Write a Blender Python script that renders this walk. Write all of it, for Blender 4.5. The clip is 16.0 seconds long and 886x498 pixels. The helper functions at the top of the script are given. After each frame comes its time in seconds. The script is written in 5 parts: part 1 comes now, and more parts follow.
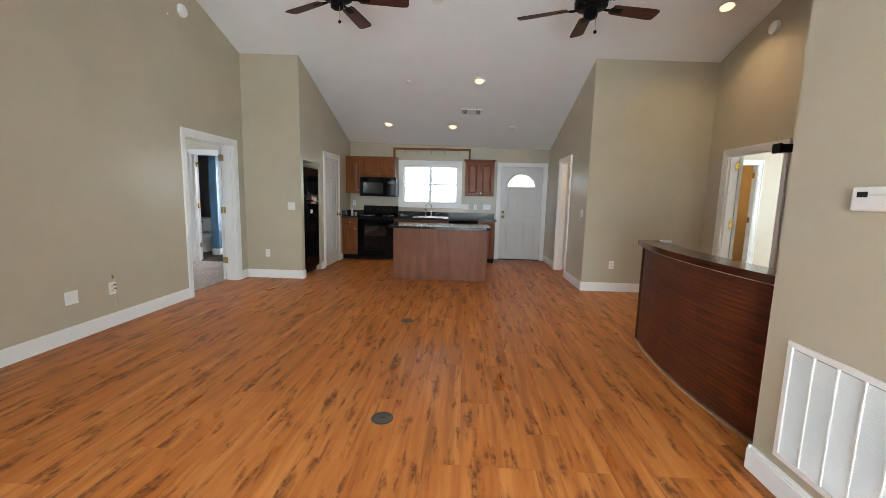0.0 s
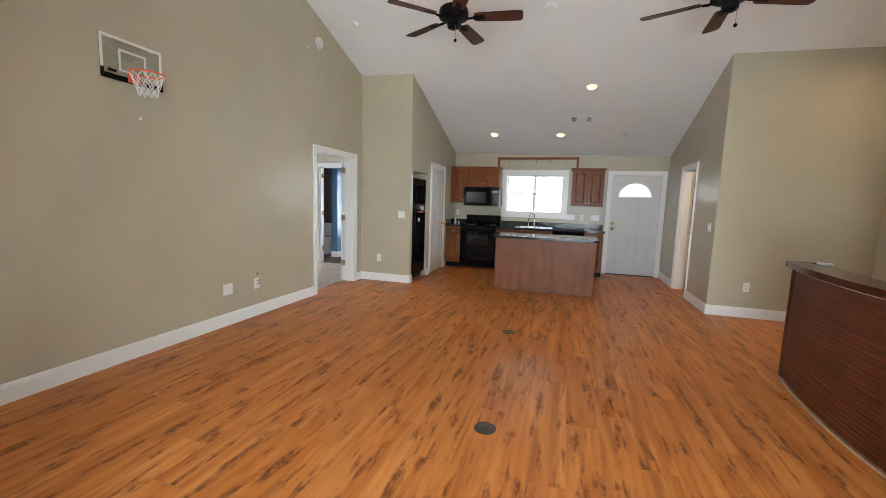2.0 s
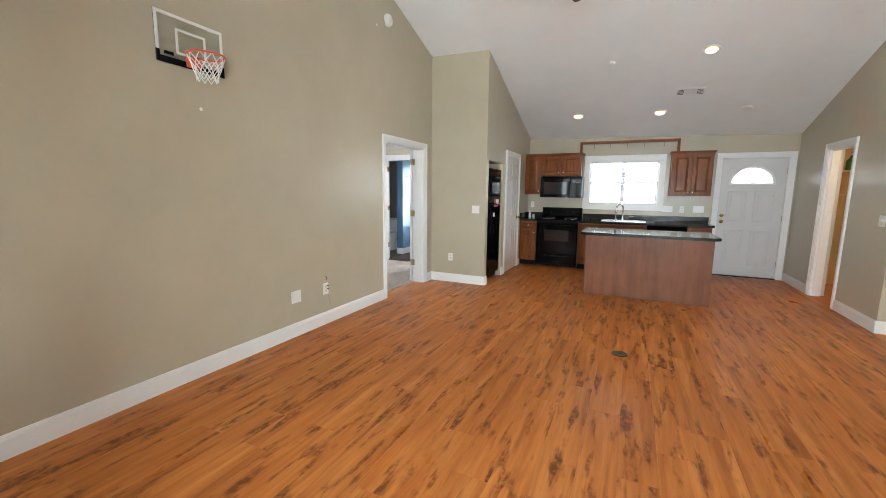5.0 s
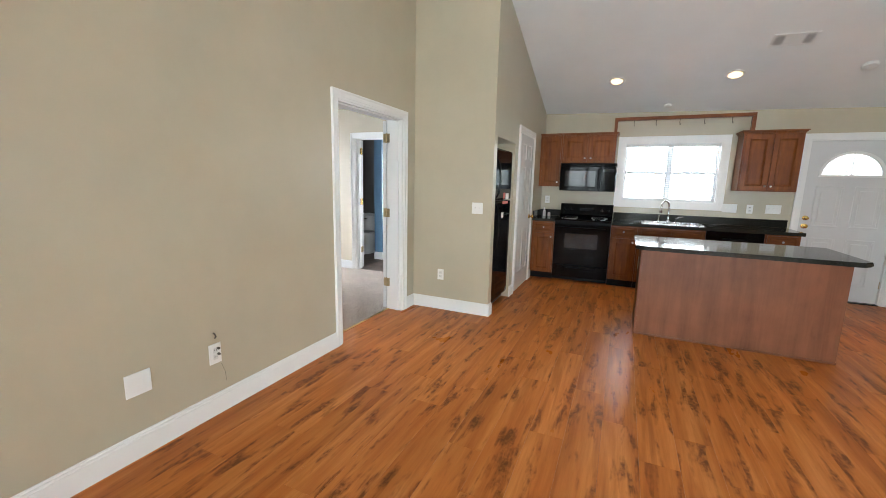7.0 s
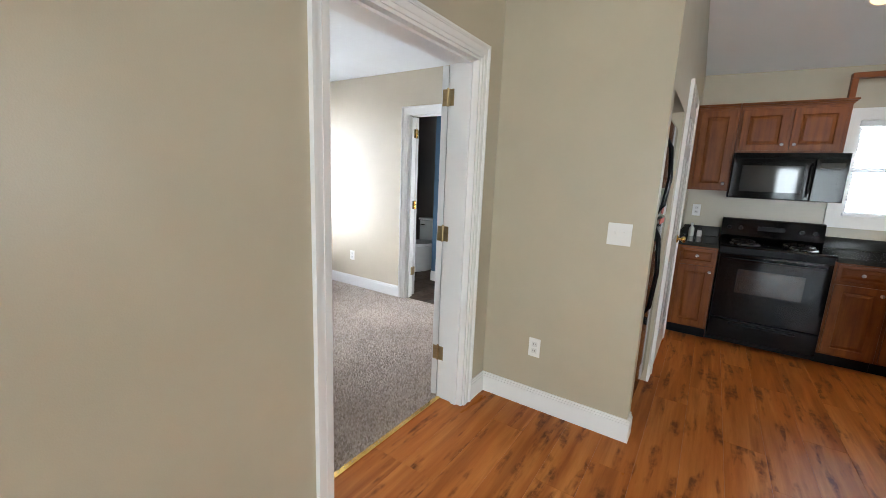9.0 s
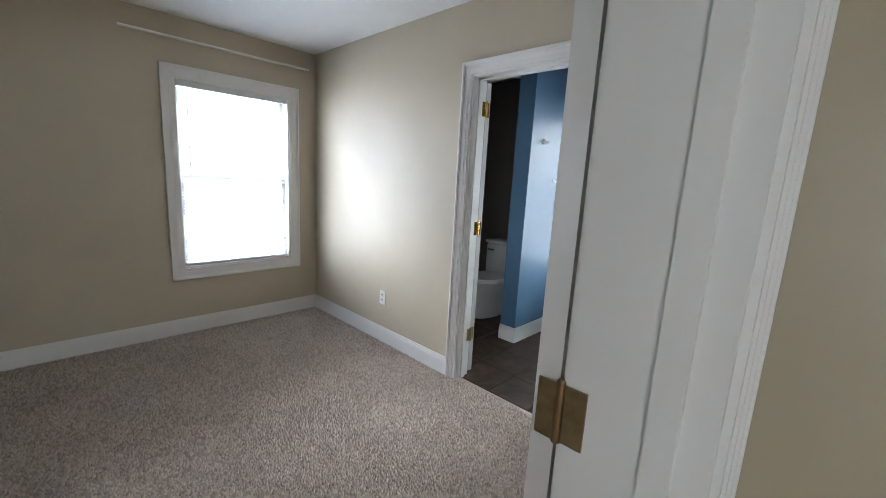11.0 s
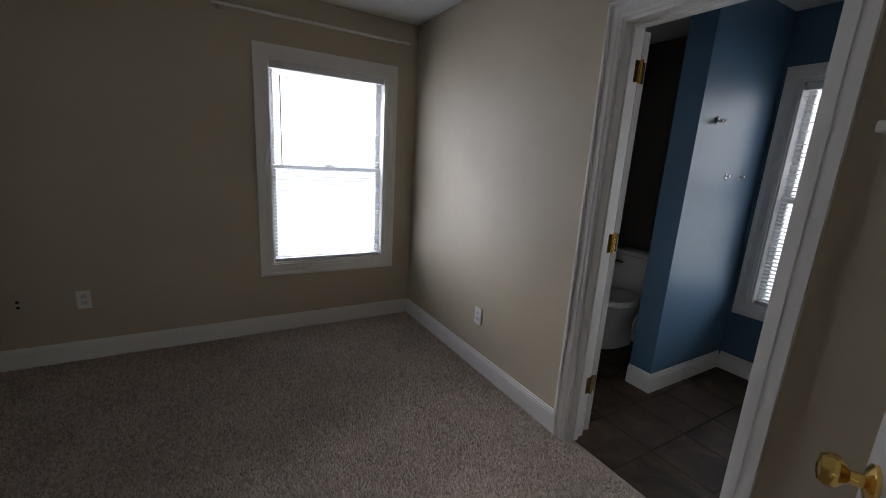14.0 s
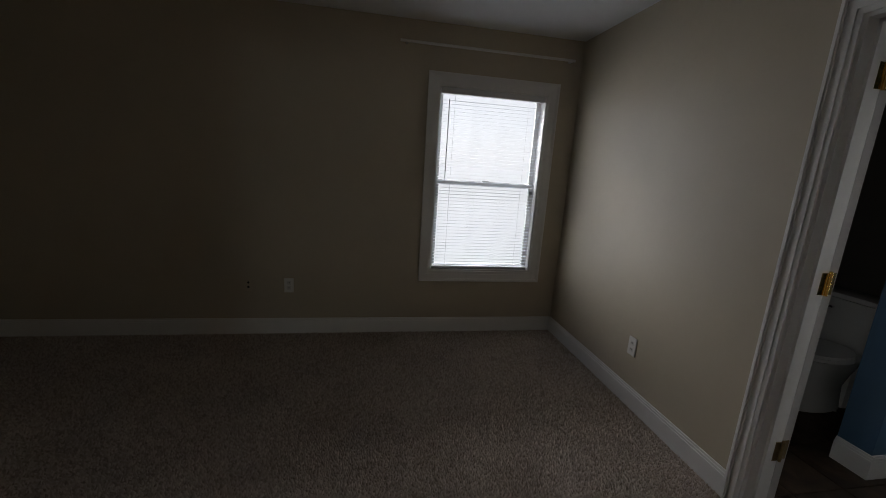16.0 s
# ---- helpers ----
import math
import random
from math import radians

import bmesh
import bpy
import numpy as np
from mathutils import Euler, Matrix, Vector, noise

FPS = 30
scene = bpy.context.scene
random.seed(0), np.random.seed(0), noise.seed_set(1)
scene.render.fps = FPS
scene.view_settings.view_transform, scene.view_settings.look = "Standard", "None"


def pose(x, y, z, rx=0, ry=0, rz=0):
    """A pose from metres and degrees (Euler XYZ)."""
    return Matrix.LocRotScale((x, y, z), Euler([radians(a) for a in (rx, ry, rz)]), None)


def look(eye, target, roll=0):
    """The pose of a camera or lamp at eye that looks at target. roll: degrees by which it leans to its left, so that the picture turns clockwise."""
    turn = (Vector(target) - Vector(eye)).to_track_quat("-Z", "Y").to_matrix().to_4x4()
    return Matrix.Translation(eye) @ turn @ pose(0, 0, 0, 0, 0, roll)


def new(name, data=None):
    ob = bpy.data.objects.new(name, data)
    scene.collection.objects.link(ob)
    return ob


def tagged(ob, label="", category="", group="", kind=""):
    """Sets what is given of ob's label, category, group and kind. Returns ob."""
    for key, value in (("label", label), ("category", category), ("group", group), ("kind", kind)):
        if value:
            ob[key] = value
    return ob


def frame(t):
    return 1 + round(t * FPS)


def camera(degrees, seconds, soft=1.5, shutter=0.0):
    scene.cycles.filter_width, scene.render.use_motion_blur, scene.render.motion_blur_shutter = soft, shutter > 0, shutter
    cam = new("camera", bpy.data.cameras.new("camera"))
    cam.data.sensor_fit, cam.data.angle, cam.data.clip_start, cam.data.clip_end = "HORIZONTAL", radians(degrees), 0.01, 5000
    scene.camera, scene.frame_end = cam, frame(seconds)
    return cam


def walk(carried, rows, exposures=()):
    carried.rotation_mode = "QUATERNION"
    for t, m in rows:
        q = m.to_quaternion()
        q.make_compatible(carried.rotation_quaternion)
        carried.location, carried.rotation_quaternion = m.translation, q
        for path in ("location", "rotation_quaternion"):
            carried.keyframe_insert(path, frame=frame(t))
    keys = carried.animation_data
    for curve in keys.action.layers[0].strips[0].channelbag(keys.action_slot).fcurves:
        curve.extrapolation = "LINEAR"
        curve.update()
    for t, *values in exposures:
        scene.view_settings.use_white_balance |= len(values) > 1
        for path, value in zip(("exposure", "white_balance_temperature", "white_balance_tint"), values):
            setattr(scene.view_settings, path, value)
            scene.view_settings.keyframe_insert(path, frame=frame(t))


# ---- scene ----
cam = camera(96.3, 16.0, soft=0.7)
PATH = [
    (0, (0.443, -0.246, 1.349), (0.343, 1.734, 1.087), 1.4),
    (0.5, (0.424, -0.236, 1.345), (0.198, 1.734, 1.086), 1.4),
    (1, (0.412, -0.24, 1.356), (0.068, 1.715, 1.107), 1.4),
    (1.5, (0.395, -0.259, 1.36), (-0.061, 1.673, 1.121), 1.4),
    (2, (0.378, -0.279, 1.37), (-0.205, 1.619, 1.136), 1.8),
    (2.5, (0.348, -0.291, 1.378), (-0.351, 1.568, 1.145), 1.7),
    (3, (0.333, -0.315, 1.386), (-0.474, 1.5, 1.154), 1.7),
    (3.5, (0.279, -0.322, 1.391), (-0.619, 1.448, 1.143), 1.8),
    (6, (-0.489, 1.021, 1.403), (-1.3, 2.823, 1.092), -0.0),
    (6.5, (-0.66, 1.474, 1.424), (-1.52, 3.248, 1.088), 1.6),
    (7, (-0.873, 1.929, 1.406), (-1.679, 3.729, 1.072), 1.3),
    (7.5, (-1.038, 2.376, 1.352), (-1.972, 4.115, 1.031), 2.4),
    (8, (-1.309, 2.805, 1.416), (-2.251, 4.549, 1.146), 3.1),
    (8.5, (-1.566, 3.197, 1.4), (-2.527, 4.924, 1.09), 0.9),
    (9, (-1.863, 3.609, 1.409), (-2.954, 5.245, 1.044), 2.4),
    (9.5, (-2.133, 4.027, 1.421), (-3.172, 5.709, 1.122), 3.2),
    (10, (-2.415, 4.43, 1.407), (-3.629, 5.995, 1.131), 2.3),
    (12.5, (-3.383, 5.501, 1.393), (-4.837, 6.799, 0.945), 3.1),
    (13, (-3.401, 5.528, 1.411), (-4.932, 6.735, 0.964), 3.3),
    (13.5, (-3.405, 5.514, 1.411), (-5.001, 6.637, 0.971), 3.6),
    (14, (-3.426, 5.479, 1.408), (-5.104, 6.476, 0.973), 3.5),
    (14.5, (-3.426, 5.451, 1.41), (-5.185, 6.298, 0.977), 3.5),
    (15, (-3.429, 5.414, 1.411), (-5.251, 6.126, 0.991), 3.7),
    (15.5, (-3.425, 5.384, 1.424), (-5.302, 5.933, 1.008), 3.8),
    (16, (-3.419, 5.361, 1.432), (-5.34, 5.729, 1.015), 3.8),
]
walk(cam, [(t, look(eye, target, roll)) for t, eye, target, roll in PATH],
     [(0.0, -0.4, 6250, 10), (1.5, -0.35, 6250, 10), (2.5, -0.18, 6300, 10), (3.5, -0.12, 6300, 10), (6.0, 0.05, 6300, 10), (7.5, 0.03, 6300, 10), (8.5, -0.06, 6300, 10), (9.0, -0.18, 6350, 11),
      (9.5, -0.38, 6300, 11), (10.0, -0.4, 6200, 10), (11.2, -1.2, 6250, 10), (12.5, -2.08, 6350, 11), (13.5, -2.3, 6500, 13), (14.0, -2.6, 6650, 15), (15.0, -3.2, 6850, 15), (16.0, -3.5, 6980, 13)])


# ---- world and large lights ----
scene.view_settings.exposure = 0.0
world = bpy.data.worlds.new("sky")
scene.world = world
world.use_nodes = True
wn = world.node_tree.nodes
wl = world.node_tree.links
sky = wn.new("ShaderNodeTexSky")
sky.sky_type = 'NISHITA'
sky.sun_disc = False
sky.sun_elevation = radians(50)
sky.sun_rotation = radians(90)
wl.new(sky.outputs[0], wn["Background"].inputs[0])
wn["Background"].inputs[1].default_value = 0.15

sun = new("sun", bpy.data.lights.new("sun", 'SUN'))
sun.data.energy = 3.0
sun.data.angle = radians(0.5)
sun.data.color = (1.0, 0.95, 0.88)
sun.matrix_world = look((30, 4, 36), (0, 4, 0))


def window_light(name, place, target, wide, high, watts, color=(0.84, 0.955, 1.0), spread=180):
    ob = new(name, bpy.data.lights.new(name, 'AREA'))
    ob.data.shape = 'RECTANGLE'
    ob.data.size, ob.data.size_y = wide, high
    ob.data.energy = watts
    ob.data.color = color
    ob.data.spread = radians(spread)
    ob.matrix_world = look(place, target)
    return ob


window_light("rear_daylight", (0.62, -1.85, 1.1), (0.2, 3, 1.1), 2.2, 1.9, 320)
# added fill lamp behind an unseen window, brightens the west living-room wall
window_light("south_fill_light", (-2.05, -0.12, 1.35), (-2.05, 3, 1.35), 1.2, 1.5, 30)
window_light("kitchen_daylight", (-0.32, 8.80, 1.6), (-0.32, 3, 1.6), 1.2, 0.85, 42)
window_light("bedroom_daylight", (-6.775, 6.31, 1.29), (0, 6.31, 1.29), 0.9, 1.5, 155, (0.83, 0.90, 1.0), 170)
window_light("bedroom_sky_daylight", (-7.65, 6.25, 3.0), (-6.65, 6.31, 1.25), 1.4, 1.3, 3800, (0.83, 0.90, 1.0))
window_light("bath_daylight", (-4.3, 8.925, 1.3), (-4.3, 2, 1.3), 0.66, 1.5, 220, (0.87, 0.94, 1.0))
# lamp behind an unseen window that was added to daylight the east bedroom
window_light("east_daylight", (7.7, 5.0, 1.5), (0, 5.0, 1.5), 1.2, 1.3, 220)


# ---- materials ----
def nodes_of(name, rough=0.6, metal=0.0, spec=0.5):
    m = bpy.data.materials.new(name)
    m.use_nodes = True
    nt = m.node_tree
    b = nt.nodes["Principled BSDF"]
    b.inputs["Roughness"].default_value = rough
    b.inputs["Metallic"].default_value = metal
    b.inputs["Specular IOR Level"].default_value = spec
    return m, nt, b


def mapped(nt, scale=(1, 1, 1), source="Object"):
    tc = nt.nodes.new("ShaderNodeTexCoord")
    mp = nt.nodes.new("ShaderNodeMapping")
    mp.inputs["Scale"].default_value = scale
    nt.links.new(tc.outputs[source], mp.inputs["Vector"])
    return mp.outputs[0]


def noise_of(nt, vec, scale, detail=4, rough=0.6, distort=0.0):
    n = nt.nodes.new("ShaderNodeTexNoise")
    n.inputs["Scale"].default_value = scale
    n.inputs["Detail"].default_value = detail
    n.inputs["Roughness"].default_value = rough
    n.inputs["Distortion"].default_value = distort
    nt.links.new(vec, n.inputs["Vector"])
    return n.outputs["Fac"]


def ramp(nt, fac, stops):
    r = nt.nodes.new("ShaderNodeValToRGB")
    while len(r.color_ramp.elements) < len(stops):
        r.color_ramp.elements.new(0.5)
    for e, (p, c) in zip(r.color_ramp.elements, stops):
        e.position = p
        e.color = (*c, 1) if len(c) == 3 else c
    nt.links.new(fac, r.inputs[0])
    return r.outputs[0]


def mix(nt, fac, a, b, how='MIX'):
    n = nt.nodes.new("ShaderNodeMix")
    n.data_type = 'RGBA'
    n.blend_type = how
    for sock, v in ((n.inputs[0], fac), (n.inputs[6], a), (n.inputs[7], b)):
        if hasattr(v, "is_linked"):
            nt.links.new(v, sock)
        else:
            sock.default_value = v if isinstance(v, float) else (*v, 1)
    return n.outputs[2]


def bump(nt, b, height, strength=0.2, dist=0.01):
    n = nt.nodes.new("ShaderNodeBump")
    n.inputs["Strength"].default_value = strength
    n.inputs["Distance"].default_value = dist
    nt.links.new(height, n.inputs["Height"])
    nt.links.new(n.outputs[0], b.inputs["Normal"])


def value(c, k):
    return tuple(min(1.0, x * k) for x in c)


def paint(name, color, rough=0.55, spread=0.06, grain=260, strength=0.12, spec=0.5):
    """Rolled paint: faint broad unevenness and a fine orange-peel relief."""
    m, nt, b = nodes_of(name, rough, spec=spec)
    v = mapped(nt)
    broad = noise_of(nt, v, 1.7, 5)
    col = ramp(nt, broad, [(0.3, value(color, 1 - spread)), (0.7, value(color, 1 + spread))])
    nt.links.new(col, b.inputs["Base Color"])
    bump(nt, b, noise_of(nt, v, grain, 2), strength, 0.003)
    rr = ramp(nt, noise_of(nt, v, 6, 3), [(0.3, (rough * 0.95,) * 3), (0.7, (min(1, rough * 1.06),) * 3)])
    nt.links.new(rr, b.inputs["Roughness"])
    return m


def wood(name, light, dark, along='Z', rough=0.35, scale=1.0, coat=0.0, pieces=False):
    """Stained wood with long grain and soft blotches."""
    m, nt, b = nodes_of(name, rough)
    s = {'X': (1.2, 14, 14), 'Y': (14, 1.2, 14), 'Z': (14, 14, 1.2)}[along]
    v = mapped(nt, tuple(k * scale for k in s))
    if pieces:
        oi = nt.nodes.new("ShaderNodeObjectInfo")
        add = nt.nodes.new("ShaderNodeVectorMath")
        add.operation = 'MULTIPLY_ADD'
        nt.links.new(v, add.inputs[0])
        add.inputs[1].default_value = (1, 1, 1)
        sc = nt.nodes.new("ShaderNodeVectorMath")
        sc.operation = 'SCALE'
        sc.inputs[0].default_value = (37, 91, 53)
        nt.links.new(oi.outputs["Random"], sc.inputs["Scale"])
        nt.links.new(sc.outputs[0], add.inputs[2])
        v = add.outputs[0]
    g = noise_of(nt, v, 1.6, 8, 0.65, 0.4)
    col = ramp(nt, g, [(0.32, dark), (0.62, light)])
    v2 = mapped(nt, (2.2, 2.2, 2.2))
    col = mix(nt, 0.35, col, ramp(nt, noise_of(nt, v2, 2.0, 4), [(0.3, value(dark, 0.9)), (0.7, value(light, 1.1))]))
    nt.links.new(col, b.inputs["Base Color"])
    bump(nt, b, g, 0.08, 0.002)
    b.inputs["Specular IOR Level"].default_value = 0.16
    b.inputs["Coat Weight"].default_value = coat
    b.inputs["Coat Roughness"].default_value = 0.18
    return m


def plain(name, color, rough=0.4, metal=0.0, spread=0.05, spec=0.5, scale=9.0):
    m, nt, b = nodes_of(name, rough, metal, spec)
    v = mapped(nt)
    n = noise_of(nt, v, scale, 4)
    nt.links.new(ramp(nt, n, [(0.3, value(color, 1 - spread)), (0.7, value(color, 1 + spread))]), b.inputs["Base Color"])
    nt.links.new(ramp(nt, n, [(0.3, (rough * 0.8,) * 3), (0.75, (min(1, rough * 1.25),) * 3)]), b.inputs["Roughness"])
    return m


def glow(name, color, strength):
    m, nt, b = nodes_of(name)
    b.inputs["Base Color"].default_value = (*color, 1)
    b.inputs["Emission Color"].default_value = (*color, 1)
    b.inputs["Emission Strength"].default_value = strength
    return m


WALL = paint("tan_wall_paint", (0.455, 0.399, 0.290), 0.31, 0.05)
CREAM = paint("cream_bedroom_paint", (0.505, 0.438, 0.332), 0.5, 0.05)
CEIL = paint("ceiling_paint", (0.84, 0.85, 0.84), 0.8, 0.03, 120, 0.3)
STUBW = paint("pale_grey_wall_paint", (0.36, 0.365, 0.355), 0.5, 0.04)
BLUE = paint("blue_bathroom_paint", (0.065, 0.135, 0.215), 0.38, 0.07)
# dark brown for the bathroom faces around the toilet nook
BROWN = paint("dark_brown_bath_wall", (0.10, 0.085, 0.075), 0.5, 0.1)
# this yellow carries the warm lamp light of the two rooms in its colour
YELLOW = paint("lamp_warmed_paint", (0.60, 0.43, 0.20), 0.5, 0.05)
WHITE = paint("white_trim_paint", (0.80, 0.79, 0.77), 0.32, 0.025, 180, 0.05)
DOORW = paint("white_door_paint", (0.62, 0.61, 0.60), 0.35, 0.03, 150, 0.07)
PLASTIC = plain("white_plastic", (0.78, 0.77, 0.74), 0.35, spread=0.02)
PLASTIC_IN = plain("ivory_plastic", (0.66, 0.65, 0.62), 0.35, spread=0.02)
BLACK = plain("gloss_black_enamel", (0.003, 0.003, 0.0035), 0.06, spread=0.2, spec=0.20)
BLACKM = plain("satin_black", (0.006, 0.006, 0.007), 0.36, spread=0.2, spec=0.06)
BLACKG = plain("dark_oven_glass", (0.010, 0.011, 0.013), 0.03, spread=0.1, spec=0.7)
GREYG = plain("grey_microwave_glass", (0.022, 0.023, 0.025), 0.04, spread=0.1, spec=0.6)
BRASS = plain("polished_brass", (0.78, 0.52, 0.16), 0.2, 1.0, spread=0.12, scale=40)
BRONZE = plain("aged_brass", (0.40, 0.30, 0.16), 0.38, 1.0, spread=0.2, scale=40)
CHROME = plain("chrome", (0.75, 0.75, 0.77), 0.1, 1.0, spread=0.04)
STEEL = plain("brushed_steel", (0.62, 0.62, 0.62), 0.28, 1.0, spread=0.08, scale=30)
PORCELAIN = plain("white_porcelain", (0.82, 0.81, 0.79), 0.1, spread=0.02)
NICKEL = plain("pale_knob", (0.78, 0.72, 0.66), 0.25, 0.6, spread=0.05)
ORANGE = plain("orange_rim_paint", (0.75, 0.09, 0.02), 0.35)
NETW = plain("white_net_cord", (0.75, 0.74, 0.72), 0.8)
DARKV = plain("dark_void", (0.02, 0.02, 0.02), 0.7)
GREENP = plain("green_bottle_plastic", (0.06, 0.20, 0.05), 0.35, spread=0.2)
REDP = plain("red_label_paper", (0.55, 0.10, 0.06), 0.6)
PAPER = plain("white_paper", (0.78, 0.76, 0.72), 0.7)
GREYM = plain("grey_metal_cover", (0.085, 0.07, 0.055), 0.5, 0.3, spread=0.2, scale=30)
CAB = wood("maple_cabinet_stain", (0.225, 0.068, 0.014), (0.090, 0.024, 0.006), 'Z', 0.36, coat=0.04)
CABX = wood("maple_rail_stain", (0.225, 0.068, 0.014), (0.090, 0.024, 0.006), 'X', 0.36, coat=0.04)
ISL = wood("island_panel_stain", (0.215, 0.080, 0.038), (0.115, 0.040, 0.018), 'Z', 0.42, 0.5, coat=0.03)
BARW = wood("mahogany_bar_stain", (0.115, 0.024, 0.0045), (0.015, 0.0036, 0.0012), 'Y', 0.5, 0.8, pieces=True)
BARTOP = wood("bar_top_stain", (0.075, 0.017, 0.006), (0.026, 0.007, 0.003), 'Y', 0.16, 0.8, coat=0.35)
BLADE = wood("fan_blade_veneer", (0.105, 0.036, 0.020), (0.045, 0.016, 0.010), 'X', 0.35)
LAMP = glow("lamp_lens", (1.0, 0.74, 0.42), 1.9)


def glass_of(name, tint=(1, 1, 1)):
    m, nt, b = nodes_of(name, 0.0)
    b.inputs["Base Color"].default_value = (*tint, 1)
    b.inputs["Transmission Weight"].default_value = 1.0
    b.inputs["IOR"].default_value = 1.45
    return m


GLASS = glass_of("window_glass")
ACRYLIC = glass_of("clear_acrylic", (0.93, 0.93, 0.9))


def slat_material():
    m, nt, b = nodes_of("blind_slat_vinyl", 0.4)
    b.inputs["Base Color"].default_value = (0.85, 0.86, 0.87, 1)
    tr = nt.nodes.new("ShaderNodeBsdfTranslucent")
    tr.inputs[0].default_value = (0.8, 0.84, 0.9, 1)
    ms = nt.nodes.new("ShaderNodeMixShader")
    ms.inputs[0].default_value = 0.6
    nt.links.new(b.outputs[0], ms.inputs[1])
    nt.links.new(tr.outputs[0], ms.inputs[2])
    nt.links.new(ms.outputs[0], nt.nodes["Material Output"].inputs[0])
    return m


SLAT = slat_material()


def laminate_floor():
    """Orange-brown hand-scraped laminate: long grain, dark blotchy streaks, board-to-board shifts."""
    m, nt, b = nodes_of("orange_laminate", 0.3, spec=0.10)
    geo = nt.nodes.new("ShaderNodeNewGeometry")
    oi = nt.nodes.new("ShaderNodeObjectInfo")
    sc = nt.nodes.new("ShaderNodeVectorMath")
    sc.operation = 'SCALE'
    sc.inputs[0].default_value = (17, 29, 5)
    nt.links.new(oi.outputs["Random"], sc.inputs["Scale"])
    add = nt.nodes.new("ShaderNodeVectorMath")
    nt.links.new(geo.outputs["Position"], add.inputs[0])
    nt.links.new(sc.outputs[0], add.inputs[1])

    def stretched(s):
        mp = nt.nodes.new("ShaderNodeMapping")
        mp.inputs["Scale"].default_value = s
        nt.links.new(add.outputs[0], mp.inputs["Vector"])
        return mp.outputs[0]
    base = noise_of(nt, stretched((10, 0.8, 1)), 1.0, 5, 0.6, 0.3)
    col = ramp(nt, base, [(0.30, (0.375, 0.110, 0.023)), (0.50, (0.472, 0.156, 0.037)), (0.70, (0.590, 0.226, 0.063))])
    fine = noise_of(nt, stretched((48, 2.6, 1)), 1.0, 6, 0.65, 0.2)
    col = mix(nt, 1.0, col, ramp(nt, fine, [(0.34, (0.88, 0.85, 0.81)), (0.55, (1.0, 1.0, 1.0)), (0.72, (1.06, 1.06, 1.06))]), 'MULTIPLY')
    # brown heartwood streaks that run with the board
    streak = noise_of(nt, stretched((15, 0.9, 1)), 1.0, 3, 0.5, 0.4)
    col = mix(nt, ramp(nt, streak, [(0.54, (0, 0, 0)), (0.68, (0.50, 0.50, 0.50))]), col, (0.215, 0.060, 0.013))
    # dark blotches broken up by short hatching
    blot = noise_of(nt, stretched((16, 2.8, 1)), 1.0, 3, 0.55, 0.2)
    hatch = noise_of(nt, stretched((30, 22, 1)), 1.0, 4, 0.65, 0.35)
    dark = nt.nodes.new("ShaderNodeMath")
    dark.operation = 'MULTIPLY'
    nt.links.new(ramp(nt, blot, [(0.535, (0, 0, 0)), (0.65, (1, 1, 1))]), dark.inputs[0])
    nt.links.new(ramp(nt, hatch, [(0.36, (0.28, 0.28, 0.28)), (0.58, (0.85, 0.85, 0.85))]), dark.inputs[1])
    col = mix(nt, dark.outputs[0], col, (0.100, 0.027, 0.009))
    tone = ramp(nt, oi.outputs["Random"], [(0.0, (0.94, 0.93, 0.91)), (1.0, (1.05, 1.05, 1.04))])
    col = mix(nt, 1.0, col, tone, 'MULTIPLY')
    nt.links.new(col, b.inputs["Base Color"])
    rr = ramp(nt, noise_of(nt, stretched((3, 1.2, 1)), 1.0, 4), [(0.3, (0.27,) * 3), (0.75, (0.38,) * 3)])
    nt.links.new(rr, b.inputs["Roughness"])
    bump(nt, b, fine, 0.05, 0.002)
    return m


FLOOR = laminate_floor()


def carpet_material():
    m, nt, b = nodes_of("speckled_beige_carpet", 0.95, spec=0.15)
    geo = nt.nodes.new("ShaderNodeNewGeometry")
    tuft = ramp(nt, geo.outputs["Random Per Island"], [(0.0, (0.32, 0.258, 0.215)), (0.35, (0.47, 0.398, 0.340)),
                                                      (0.75, (0.59, 0.510, 0.445)), (1.0, (0.68, 0.596, 0.525))])
    broad = noise_of(nt, mapped(nt), 2.4, 4)
    col = mix(nt, 1.0, tuft, ramp(nt, broad, [(0.3, (0.86, 0.85, 0.84)), (0.7, (1.08, 1.07, 1.06))]), 'MULTIPLY')
    nt.links.new(col, b.inputs["Base Color"])
    return m


CARPET = carpet_material()


def slate_material():
    m, nt, b = nodes_of("slate_look_tile", 0.6, spec=0.25)
    geo = nt.nodes.new("ShaderNodeNewGeometry")
    oi = nt.nodes.new("ShaderNodeObjectInfo")
    sc = nt.nodes.new("ShaderNodeVectorMath")
    sc.operation = 'SCALE'
    sc.inputs[0].default_value = (7, 13, 3)
    nt.links.new(oi.outputs["Random"], sc.inputs["Scale"])
    add = nt.nodes.new("ShaderNodeVectorMath")
    nt.links.new(geo.outputs["Position"], add.inputs[0])
    nt.links.new(sc.outputs[0], add.inputs[1])
    n = noise_of(nt, add.outputs[0], 5, 6, 0.65, 0.8)
    col = ramp(nt, n, [(0.3, (0.020, 0.011, 0.006)), (0.52, (0.058, 0.036, 0.023)), (0.75, (0.120, 0.082, 0.056))])
    nt.links.new(col, b.inputs["Base Color"])
    bump(nt, b, noise_of(nt, add.outputs[0], 22, 5), 0.2, 0.004)
    return m


SLATE = slate_material()
GROUT = plain("dark_grout", (0.050, 0.036, 0.027), 0.9, spread=0.15)


